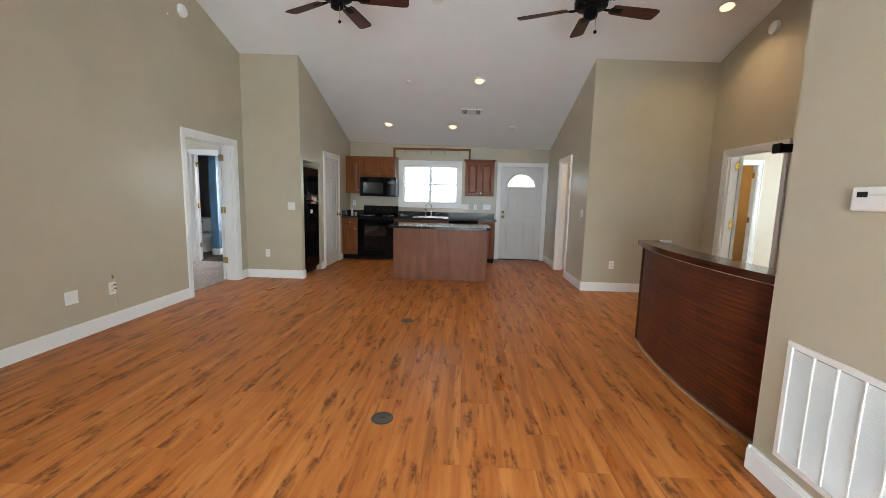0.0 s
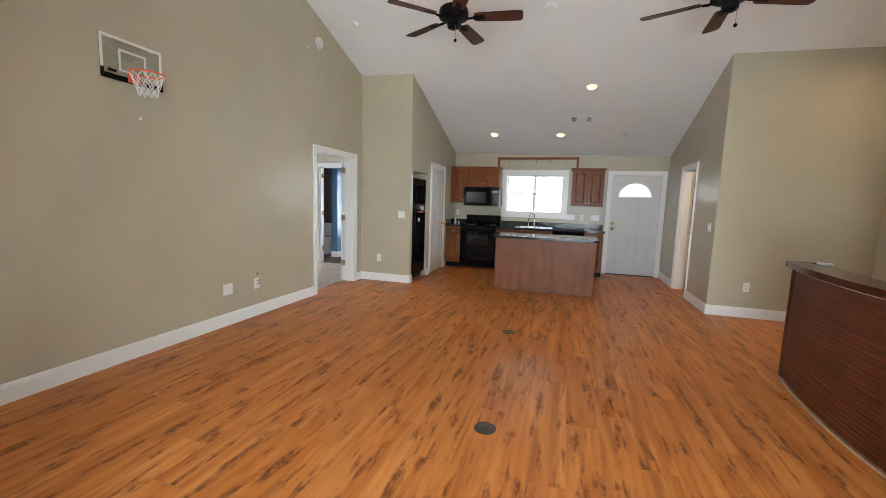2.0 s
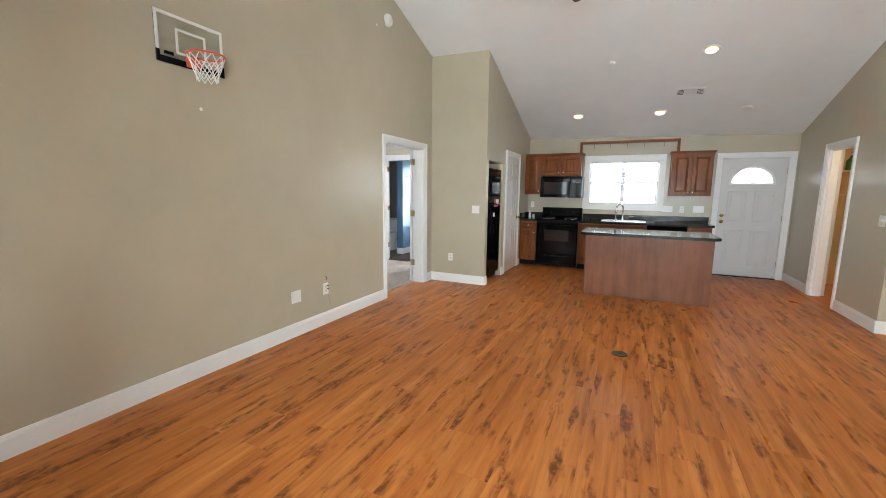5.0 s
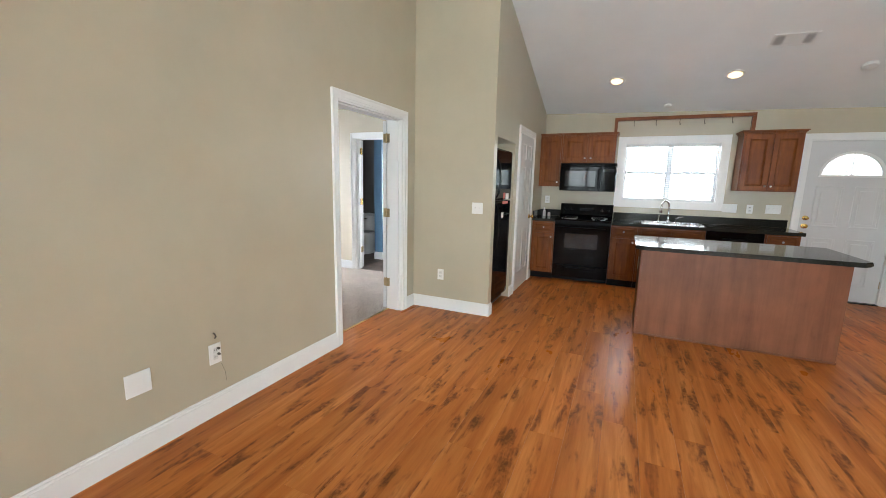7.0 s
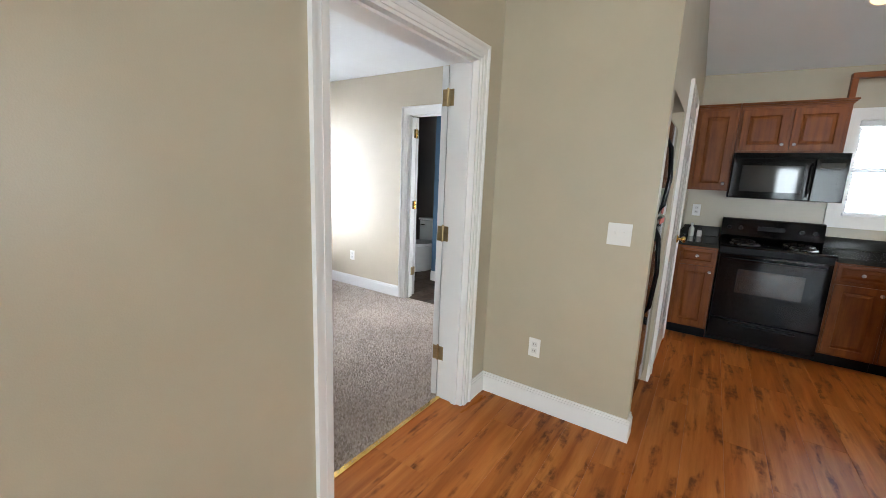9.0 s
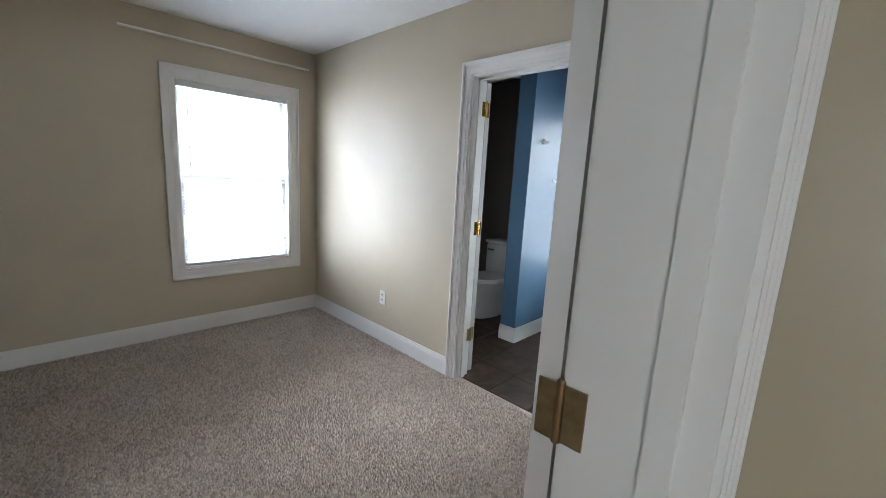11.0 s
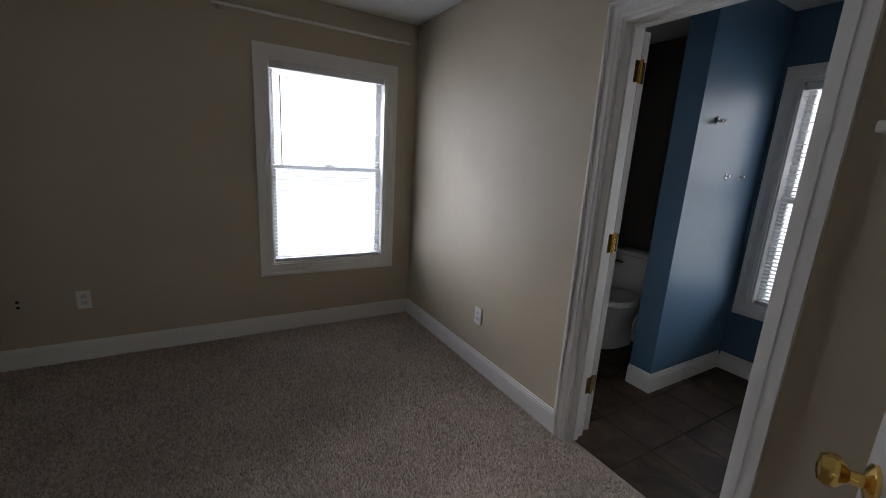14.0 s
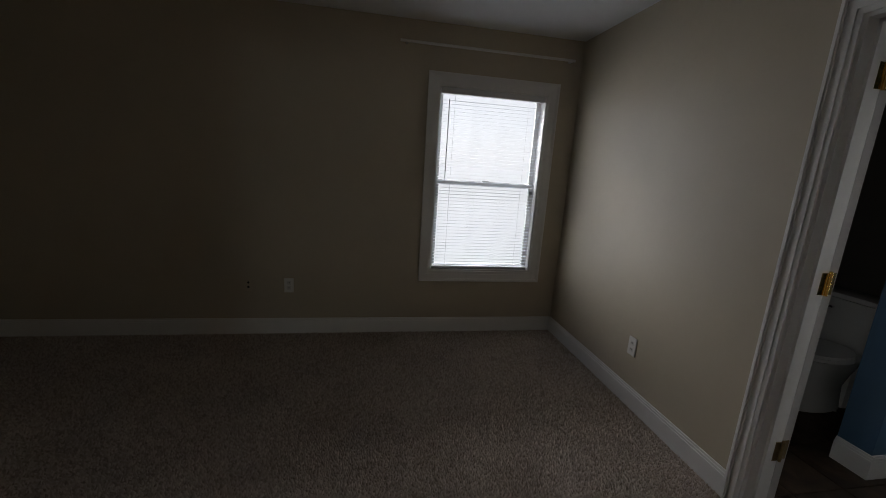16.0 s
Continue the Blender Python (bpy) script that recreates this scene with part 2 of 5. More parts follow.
def granite_material():
    m, nt, b = nodes_of("dark_laminate_stone", 0.08, spec=0.22)
    v = mapped(nt)
    n = noise_of(nt, v, 90, 6, 0.75)
    col = ramp(nt, n, [(0.35, (0.010, 0.011, 0.010)), (0.55, (0.024, 0.023, 0.020)), (0.74, (0.085, 0.08, 0.07))])
    nt.links.new(col, b.inputs["Base Color"])
    rr = ramp(nt, noise_of(nt, v, 8, 3), [(0.3, (0.06,) * 3), (0.7, (0.11,) * 3)])
    nt.links.new(rr, b.inputs["Roughness"])
    return m


STONE = granite_material()


# ---- building helpers ----
def box(bm, x0, x1, y0, y1, z0, z1, bevel=0.0, tops=None):
    """A box; tops gives the height of its top at a y, for a sloping top."""
    f = tops or (lambda y: z1)
    vs = [bm.verts.new(p) for p in ((x0, y0, z0), (x1, y0, z0), (x1, y1, z0), (x0, y1, z0),
                                    (x0, y0, f(y0)), (x1, y0, f(y0)), (x1, y1, f(y1)), (x0, y1, f(y1)))]
    fs = [bm.faces.new([vs[i] for i in q]) for q in ((0, 3, 2, 1), (4, 5, 6, 7), (0, 1, 5, 4), (1, 2, 6, 5), (2, 3, 7, 6), (3, 0, 4, 7))]
    if bevel:
        es = list({e for fc in fs for e in fc.edges})
        bmesh.ops.bevel(bm, geom=es, offset=bevel, segments=2, affect='EDGES', profile=0.6)
    return bm


def B(*boxes, bevel=0.0):
    bm = bmesh.new()
    for b in boxes:
        box(bm, *b, bevel=bevel)
    return bm


def lathe(profile, steps=24, axis='Z', at=(0, 0, 0), bm=None):
    """Turns (radius, height) pairs about an axis."""
    bm = bm or bmesh.new()
    rings = []
    for r, h in profile:
        ring = []
        for i in range(steps):
            a = 2 * math.pi * i / steps
            c, s = r * math.cos(a), r * math.sin(a)
            p = {'Z': (c, s, h), 'Y': (c, h, -s), 'X': (h, c, s)}[axis]
            ring.append(bm.verts.new(Vector(p) + Vector(at)))
        rings.append(ring)
    for a, b in zip(rings, rings[1:]):
        for i in range(steps):
            j = (i + 1) % steps
            bm.faces.new((a[i], a[j], b[j], b[i]))
    for ring, flip in ((rings[0], True), (rings[-1], False)):
        bm.faces.new(ring[::-1] if flip else ring)
    return bm


def tube(points, radius, steps=10, bm=None, closed=False):
    bm = bm or bmesh.new()
    pts = [Vector(p) for p in points]
    rings = []
    n = len(pts)
    for i, p in enumerate(pts):
        a = pts[(i - 1) % n] if closed or i else p
        b = pts[(i + 1) % n] if closed or i < n - 1 else p
        d = (b - a).normalized()
        u = d.orthogonal().normalized() if abs(d.z) > 0.95 else d.cross(Vector((0, 0, 1))).normalized()
        w = d.cross(u)
        rings.append([bm.verts.new(p + radius * (math.cos(t) * u + math.sin(t) * w)) for t in (2 * math.pi * k / steps for k in range(steps))])
    pairs = list(zip(rings, rings[1:])) + ([(rings[-1], rings[0])] if closed else [])
    for a, b in pairs:
        for k in range(steps):
            j = (k + 1) % steps
            bm.faces.new((a[k], a[j], b[j], b[k]))
    if not closed:
        bm.faces.new(rings[0][::-1])
        bm.faces.new(rings[-1])
    return bm


def mesh_from(name, bm, material, smooth=False):
    bmesh.ops.recalc_face_normals(bm, faces=bm.faces[:])
    me = bpy.data.meshes.new(name)
    bm.to_mesh(me)
    bm.free()
    for m in (material if isinstance(material, (list, tuple)) else [material]):
        me.materials.append(m)
    if smooth:
        me.shade_smooth()
        me.set_sharp_from_angle(angle=radians(38))
    return me


def part(name, bm, material, parent=None, label="", smooth=False, at=None):
    ob = new(name, mesh_from(name, bm, material, smooth))
    if parent is not None:
        ob.parent = parent
    if at is not None:
        ob.matrix_basis = at
    if label:
        tagged(ob, label)
    return ob


def thing(name, label, category, m=None, group="", kind=""):
    ob = new(name)
    ob.empty_display_size = 0.1
    if m is not None:
        ob.matrix_basis = m
    return tagged(ob, label, category, group, kind)


def setting(name, bm, material, label, category, smooth=False):
    return tagged(part(name, bm, material, smooth=smooth), label, category, kind="structure")


# ---- the plan ----
XL, XB = -2.988, -3.17          # living face and bedroom face of the wall between them
YJ = 5.84                      # the return wall beside the bedroom door
XP = -2.088                     # fridge and pantry wall
YK = 8.51                      # kitchen back wall
XR = 2.232                      # laundry wall
YR = 5.71                     # return wall beside the bar
XE = 3.91                      # east wall of the living room
XN, YN = 1.95, 1.715
XS, YS = -1.10, 0.142          # wall end west of the camera
YB = -1.6                      # rear wall
RIDGE = 3.6
YBN = 7.02                    # bedroom north wall
XBW = -6.62                    # bedroom window wall
YBT = 8.755                     # bathroom back wall
HB = 2.46                      # flat ceilings


def vault(y, x=-1.8):
    """Height of the living-room ceiling, which falls slightly towards the east."""
    return 2.48 + 0.333 * (YK - max(y, RIDGE)) - 0.333 * max(0.0, RIDGE - y) - 0.0245 * (x + 1.8)


def wall_along_y(name, x0, x1, y0, y1, holes=(), tops=None, z1=HB, material=None, label="tan painted drywall wall", west=None):
    """A wall that runs along y, with holes (y0, y1, z0, z1). west: another paint on its -x face."""
    bm = bmesh.new()
    tops = tops and (lambda y: vault(y, (x0 + x1) / 2) + 0.02)
    cuts = sorted({y0, y1, *[c for h in holes for c in h[:2]], *([RIDGE] if tops and y0 < RIDGE < y1 else [])})
    for a, b in zip(cuts, cuts[1:]):
        inside = [h for h in holes if h[0] <= a and b <= h[1]]
        if not inside:
            box(bm, x0, x1, a, b, 0, z1, tops=tops)
        for h in inside:
            if h[2] > 0:
                box(bm, x0, x1, a, b, 0, h[2])
            box(bm, x0, x1, a, b, h[3], z1, tops=tops)
    bmesh.ops.remove_doubles(bm, verts=bm.verts[:], dist=1e-5)
    bm.normal_update()
    if west is not None:
        for f in bm.faces:
            if f.normal.x < -0.5 or f.calc_center_median().x < x0 + 1e-4:
                f.material_index = 1
    mats = [material or WALL] + ([west] if west is not None else [])
    return setting(name, bm, mats, label, "wall")


def wall_along_x(name, x0, x1, y0, y1, holes=(), z1=HB, material=None, label="tan painted drywall wall", north=None):
    bm = bmesh.new()
    cuts = sorted({x0, x1, *[c for h in holes for c in h[:2]]})
    for a, b in zip(cuts, cuts[1:]):
        inside = [h for h in holes if h[0] <= a and b <= h[1]]
        if not inside:
            box(bm, a, b, y0, y1, 0, z1)
        for h in inside:
            if h[2] > 0:
                box(bm, a, b, y0, y1, 0, h[2])
            box(bm, a, b, y0, y1, h[3], z1)
    bmesh.ops.remove_doubles(bm, verts=bm.verts[:], dist=1e-5)
    if north is not None:
        for f in bm.faces:
            if f.calc_center_median().y > y1 - 1e-4:
                f.material_index = 1
    mats = [material or WALL] + ([north] if north is not None else [])
    return setting(name, bm, mats, label, "wall")


D1 = (4.546, 5.585, 0, 2.035)      # bedroom door
wall_along_y("wall_west", XB, XL, YS - 0.12, 8.89, [D1], tops=vault, west=CREAM, label="tan drywall wall of the vaulted living room")
wall_along_x("wall_return", XL, XP, YJ, YJ + 0.10, z1=vault(YJ + 0.05, XL) + 0.02, label="tan drywall return beside the fridge")
wall_along_y("wall_pantry", XP - 0.10, XP, YJ + 0.10, YK, [(YJ + 0.10, 6.67, 0, 1.87), (6.885, 7.645, 0, 2.035)], tops=vault, label="tan drywall wall with fridge niche and pantry door")
wall_along_x("wall_north", XB, XR + 0.12, YK, YK + 0.16, [(-0.925, 0.295, 1.180, 2.030), (1.205, 2.140, 0, 2.035)], z1=2.53, label="tan drywall kitchen wall with window and door")
wall_along_y("wall_laundry", XR, XR + 0.12, YR, YK, [(6.720, 7.430, 0, 2.03)], tops=vault, label="tan drywall wall with laundry doorway")
wall_along_x("wall_bar", XR + 0.12, XE, YR, YR + 0.12, z1=vault(YR + 0.06, XR) + 0.02, label="tan drywall return wall behind the bar")
wall_along_y("wall_east", XE, XE + 0.14, YN - 0.12, 8.67, [(4.36, 5.32, 0, 1.985)], tops=vault, label="tan drywall east wall with bedroom doorway")
wall_along_y("wall_grille", XN, XN + 0.12, YB, YN, tops=vault, label="pale tan drywall wall with return-air grille")
wall_along_x("wall_bar_south", XN + 0.12, XE, YN - 0.12, YN, z1=vault(YN - 0.06, XN) + 0.02, label="tan drywall wall end behind the bar")
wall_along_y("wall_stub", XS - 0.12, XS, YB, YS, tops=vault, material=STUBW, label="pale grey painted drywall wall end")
# the hole is for the added, unseen south window
wall_along_x("wall_south_west", XL, XS - 0.12, YS - 0.12, YS, [(-2.65, -1.45, 0.6, 2.1)], z1=vault(YS - 0.06, XL) + 0.02)
wall_along_x("wall_rear", XS - 0.12, XN + 0.12, YB - 0.15, YB, [(-0.87, 1.80, 0.02, 2.08)], z1=vault(YB, XS) + 0.02, label="tan drywall rear wall with glazed patio door")
# fridge niche
setting("niche_wall", B((XL, XP - 0.10, 6.67, 6.77, 0, 2.4), (XL, XP - 0.10, YJ + 0.10, 6.67, 1.87, 1.95)), WALL, "tan drywall niche around the fridge", "wall")
# bedroom
BD = (-4.655, -3.922, 0, 2.035)    # bathroom door
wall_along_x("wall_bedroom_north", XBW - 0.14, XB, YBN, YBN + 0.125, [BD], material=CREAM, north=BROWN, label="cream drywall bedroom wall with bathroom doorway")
wall_along_y("wall_bedroom_west", XBW - 0.14, XBW, 1.6, YBN, [(5.86, 6.76, 0.545, 2.035)], material=CREAM, label="cream drywall bedroom wall with window")
wall_along_x("wall_bedroom_south", XBW, XB, 1.6, 1.72, material=CREAM, label="cream drywall bedroom wall")
# bathroom
wall_along_x("wall_bath_north", -6.2, XB, YBT, YBT + 0.14, [(-4.63, -3.95, 0.535, 2.04)], material=BLUE, label="blue painted bathroom wall with window")
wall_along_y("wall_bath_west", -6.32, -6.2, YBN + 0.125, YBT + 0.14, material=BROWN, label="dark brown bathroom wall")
bm = B((-4.90, -4.746, 7.895, YBT, 0, HB))
bm.normal_update()
# the nook side is dark brown, the other sides blue
for f in bm.faces:
    if f.calc_center_median().x < -4.895:
        f.material_index = 1
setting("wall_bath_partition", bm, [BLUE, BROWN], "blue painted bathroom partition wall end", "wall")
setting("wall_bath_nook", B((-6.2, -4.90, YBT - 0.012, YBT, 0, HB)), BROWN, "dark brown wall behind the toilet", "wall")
# laundry, east bedroom, east bath
wall_along_x("wall_laundry_north", XR + 0.12, XE, YK, YK + 0.16, material=YELLOW, z1=2.49, label="yellow laundry wall with warm lamp light in its colour")
wall_along_x("wall_east_bedroom_north", XE + 0.14, 7.6, 7.0, 7.12, [(5.17, 5.50, 0, 2.035)], material=CREAM, north=YELLOW, label="pale drywall wall with bathroom doorway")
wall_along_x("wall_east_bedroom_south", XE + 0.14, 7.6, 2.9, 3.02, material=CREAM, label="pale drywall bedroom wall")
wall_along_y("wall_east_bedroom_east", 7.6, 7.74, 2.9, 8.67, [(4.4, 5.6, 0.8, 2.1)], material=CREAM, label="unseen pale drywall bedroom wall with added window")
wall_along_x("wall_east_bath_north", XE + 0.14, 7.6, 8.51, 8.67, material=YELLOW, label="yellow bathroom wall with warm lamp light in its colour")

# ceilings
bm = bmesh.new()
for y0, y1 in ((YB - 0.15, RIDGE), (RIDGE, YK + 0.16)):
    vs = [bm.verts.new((x, y, vault(y, x) + dz)) for dz in (0, 0.20) for x, y in ((XB, y0), (XE + 0.14, y0), (XE + 0.14, y1), (XB, y1))]
    for q in ((3, 2, 1, 0), (4, 5, 6, 7), (0, 1, 5, 4), (1, 2, 6, 5), (2, 3, 7, 6), (3, 0, 4, 7)):
        bm.faces.new([vs[i] for i in q])
setting("ceiling", bm, CEIL, "off-white vaulted drywall ceiling", "ceiling")
setting("ceiling_bedroom", B((XBW - 0.14, XB, 1.6, YBN + 0.06, HB, HB + 0.12)), CEIL, "white flat bedroom ceiling", "ceiling")
setting("ceiling_bath", B((-6.32, XB, YBN + 0.06, YBT + 0.14, HB, HB + 0.12)), CEIL, "white flat bathroom ceiling", "ceiling")
setting("ceiling_laundry", B((XR + 0.12, XE, YR + 0.12, YK, 2.42, 2.46)), CEIL, "white flat laundry ceiling", "ceiling")
setting("ceiling_east_bedroom", B((XE + 0.14, 7.74, 2.9, 8.67, HB, HB + 0.12)), CEIL, "white flat bedroom ceiling", "ceiling")

# ground and subfloors
setting("ground", B((-400, 400, -400, 400, -0.4, -0.3)), plain("lawn", (0.07, 0.11, 0.035), 0.9, spread=0.4, scale=2.0), "green lawn around the house", "ground")
setting("floor", B((XB + 0.02, XE + 0.14, YB - 0.15, YK + 0.16, -0.3, -0.012)), DARKV, "orange-brown wood laminate floor", "floor")
FLOOR_OB = bpy.data.objects["floor"]
setting("floor_bedroom", B((XBW - 0.14, XB + 0.02, 1.6, YBN + 0.06, -0.3, -0.004)), CARPET, "speckled beige cut-pile carpet", "carpet")
BATHFLOOR = setting("floor_bath", B((-6.32, XB + 0.02, YBN + 0.06, YBT + 0.14, -0.3, -0.008)), GROUT, "dark slate-look tile bathroom floor", "floor")
setting("floor_east_bedroom", B((XE + 0.14, 7.74, 2.9, 8.67, -0.3, 0)), CARPET, "beige carpet floor", "carpet")


setting("backdrop", B((-120, 120, 70, 70.2, -0.3, 60)), glow("hazy_sky", (0.93, 0.97, 1.0), 4.0), "pale hazy sky far behind the house", "backdrop")


# ---- trim ----
def casing_pieces(bm, axis, face, out, a0, a1, z0, z1, around=False, wide=1.0):
    """Moulded casing about the hole a0..a1, z0..z1 in a wall face; out is the way (+1, -1) it stands proud."""
    def strip(u0, u1, w0, w1, d):
        lo, hi = sorted((face, face + out * d))
        if axis == 'y':
            box(bm, lo, hi, u0, u1, w0, w1)
        else:
            box(bm, u0, u1, lo, hi, w0, w1)
    for o0, o1, d in ((-0.004, 0.020, 0.011), (0.020, 0.030, 0.015), (0.030, 0.060, 0.013), (0.060, 0.068, 0.018), (0.068, 0.083, 0.022)):
        o0, o1 = o0 * wide, o1 * wide
        top = z1 + o1
        low = z0 - (o0 if around else 0)
        strip(a0 - o1, a0 - o0, low, top, d)
        strip(a1 + o0, a1 + o1, low, top, d)
        strip(a0 - o0, a1 + o0, z1 + o0, top, d)
        if around:
            strip(a0 - o1, a1 + o1, z0 - o1, z0 - o0, d)


def casing(axis, face, out, a0, a1, z0, z1, around=False, label="white moulded door casing"):
    bm = bmesh.new()
    casing_pieces(bm, axis, face, out, a0, a1, z0, z1, around, 0.82)
    return setting("trim", bm, WHITE, label, "trim")


def jamb(axis, f0, f1, a0, a1, z1, z0=0.0, sill=False, stop=None):
    """Lining of an opening, with a stop bead at stop."""
    t = 0.018
    bm = bmesh.new()
    def bx(u0, u1, d0, d1, w0, w1):
        if axis == 'y':
            box(bm, d0, d1, u0, u1, w0, w1)
        else:
            box(bm, u0, u1, d0, d1, w0, w1)
    bx(a0, a0 + t, f0 - 0.002, f1 + 0.002, z0, z1)
    bx(a1 - t, a1, f0 - 0.002, f1 + 0.002, z0, z1)
    bx(a0 + t, a1 - t, f0 - 0.002, f1 + 0.002, z1 - t, z1)
    if sill:
        bx(a0 + t, a1 - t, f0 - 0.002, f1 + 0.002, z0, z0 + t)
    if stop is not None:
        for u0, u1, w0, w1 in ((a0 + t, a0 + t + 0.012, z0, z1 - t), (a1 - t - 0.012, a1 - t, z0, z1 - t), (a0 + t, a1 - t, z1 - t - 0.012, z1 - t)):
            bx(u0, u1, stop, stop + 0.035, w0, w1)
    return setting("trim", bm, WHITE, "white painted door jamb lining", "trim")


def baseboard(axis, face, out, runs, material=None):
    bm = bmesh.new()
    for a0, a1 in runs:
        for w0, w1, d in ((0, 0.105, 0.016), (0.105, 0.118, 0.012), (0.118, 0.130, 0.007)):
            lo, hi = sorted((face, face + out * d))
            if axis == 'y':
                box(bm, lo, hi, a0, a1, w0, w1)
            else:
                box(bm, a0, a1, lo, hi, w0, w1)
    return setting("baseboard", bm, WHITE, "white painted wooden baseboard", "baseboard")


baseboard('y', XL, 1, [(YS, D1[0] - 0.069), (D1[1] + 0.069, YJ - 0.016)])
baseboard('x', YJ, -1, [(XL, XP + 0.016)])
baseboard('y', XP, 1, [(YJ, YJ + 0.1), (6.67, 6.80), (7.73, 7.87)])
baseboard('y', XR, -1, [(YR, 6.636), (7.514, YK)])
baseboard('x', YR, -1, [(XR - 0.016, XE)])
baseboard('y', XE, -1, [(YN, 4.276), (5.404, YR - 0.016)])
baseboard('y', XN, -1, [(YB, YN)])
baseboard('x', YN, 1, [(XN - 0.016, XE - 0.016)])
baseboard('y', XS, 1, [(YB, -0.985), (0.018, YS)])
baseboard('x', YS, 1, [(XL + 0.016, XS)])
baseboard('x', YBN, -1, [(XBW, BD[0] - 0.069), (BD[1] + 0.069, XB)])
baseboard('y', XBW, 1, [(1.72, YBN - 0.016)])
baseboard('y', XB, -1, [(1.72, D1[0] - 0.069), (D1[1] + 0.069, YBN - 0.016)])
baseboard('y', -4.746, 1, [(7.895, YBT - 0.016)])
baseboard('x', 7.895, -1, [(-4.90, -4.73)])
baseboard('x', YBT, -1, [(-4.73, XB)])

casing('y', XL, 1, D1[0], D1[1], 0, 2.035)
casing('y', XB, -1, D1[0], D1[1], 0, 2.035)
jamb('y', XB, XL, D1[0], D1[1], 2.035, stop=XL - 0.07)
casing('y', XP, 1, 6.885, 7.645, 0, 2.035)
jamb('y', XP - 0.10, XP, 6.885, 7.645, 2.035)
casing('x', YK, -1, 1.205, 2.140, 0, 2.035)
jamb('x', YK, YK + 0.16, 1.205, 2.140, 2.035)
casing('y', XR, -1, 6.720, 7.430, 0, 2.03)
jamb('y', XR, XR + 0.12, 6.720, 7.430, 2.03, stop=XR + 0.03)
casing('y', XE, -1, 4.36, 5.32, 0, 1.985)
jamb('y', XE, XE + 0.14, 4.36, 5.32, 1.985, stop=XE + 0.03)
casing('x', YBN, -1, BD[0], BD[1], 0, 2.035)
casing('x', YBN + 0.125, 1, BD[0], BD[1], 0, 2.035)
jamb('x', YBN, YBN + 0.125, BD[0], BD[1], 2.035, stop=YBN + 0.045)
casing('x', 7.0, -1, 5.17, 5.50, 0, 2.035)
jamb('x', 7.0, 7.12, 5.17, 5.50, 2.035)
casing('y', XS, 1, -0.90, -0.066, 0, 2.035, label="white moulded door casing near the patio door")
setting("threshold", B((XB + 0.0, XB + 0.03, D1[0] + 0.018, D1[1] - 0.018, -0.004, 0.006), bevel=0.002), BRASS, "brass carpet edging strip in the doorway", "threshold")


# ---- windows ----
def blind(win, along, a0, a1, z0, z1, depth, tilt, axis):
    """A lowered blind: headrail, bottom rail, slats, cords and a wand, all parts of the window."""
    def bx(u0, u1, d0, d1, w0, w1, bev=0.0):
        return B((d0, d1, u0, u1, w0, w1) if axis == 'y' else (u0, u1, d0, d1, w0, w1), bevel=bev)
    lo, hi = depth - 0.02, depth + 0.02
    part("headrail", bx(a0, a1, lo, hi, z1 - 0.045, z1, 0.003), SLATRAIL, win, "white blind headrail")
    part("bottom_rail", bx(a0 + 0.005, a1 - 0.005, lo, hi, z0, z0 + 0.022, 0.004), SLATRAIL, win)
    pitch = 0.027
    count = int((z1 - 0.05 - z0 - 0.03) / pitch)
    bm = bmesh.new()
    half, thick = 0.0125, 0.0006
    prof = [(-half, -0.0012), (-half * 0.4, 0.0006), (half * 0.4, 0.0006), (half, -0.0012)]
    rows = []
    for u in (a0 + 0.008, a1 - 0.008):
        row = []
        for d, w in prof:
            for k in (0, thick):
                dd = d * math.cos(tilt) - (w + k) * math.sin(tilt)
                ww = d * math.sin(tilt) + (w + k) * math.cos(tilt)
                row.append(bm.verts.new((dd, u, ww) if axis == 'y' else (u, dd, ww)))
        rows.append(row)
    order = [0, 2, 4, 6, 7, 5, 3, 1]
    for i in range(8):
        p, q = order[i], order[(i + 1) % 8]
        bm.faces.new((rows[0][p], rows[0][q], rows[1][q], rows[1][p]))
    bm.faces.new([rows[0][i] for i in order])
    bm.faces.new([rows[1][i] for i in reversed(order)])
    me = mesh_from("slat", bm, SLAT)
    for i in range(count):
        s = new("slat", me)
        s.parent = win
        z = z0 + 0.036 + i * pitch
        s.location = (depth, 0, z) if axis == 'y' else (0, depth, z)
    for u in (a0 + 0.12, a1 - 0.12):
        part("cord", bx(u - 0.001, u + 0.001, depth - 0.014, depth - 0.012, z0 + 0.01, z1 - 0.04), SLATRAIL, win)


SLATRAIL = plain("white_blind_vinyl", (0.74, 0.75, 0.76), 0.4, spread=0.02)


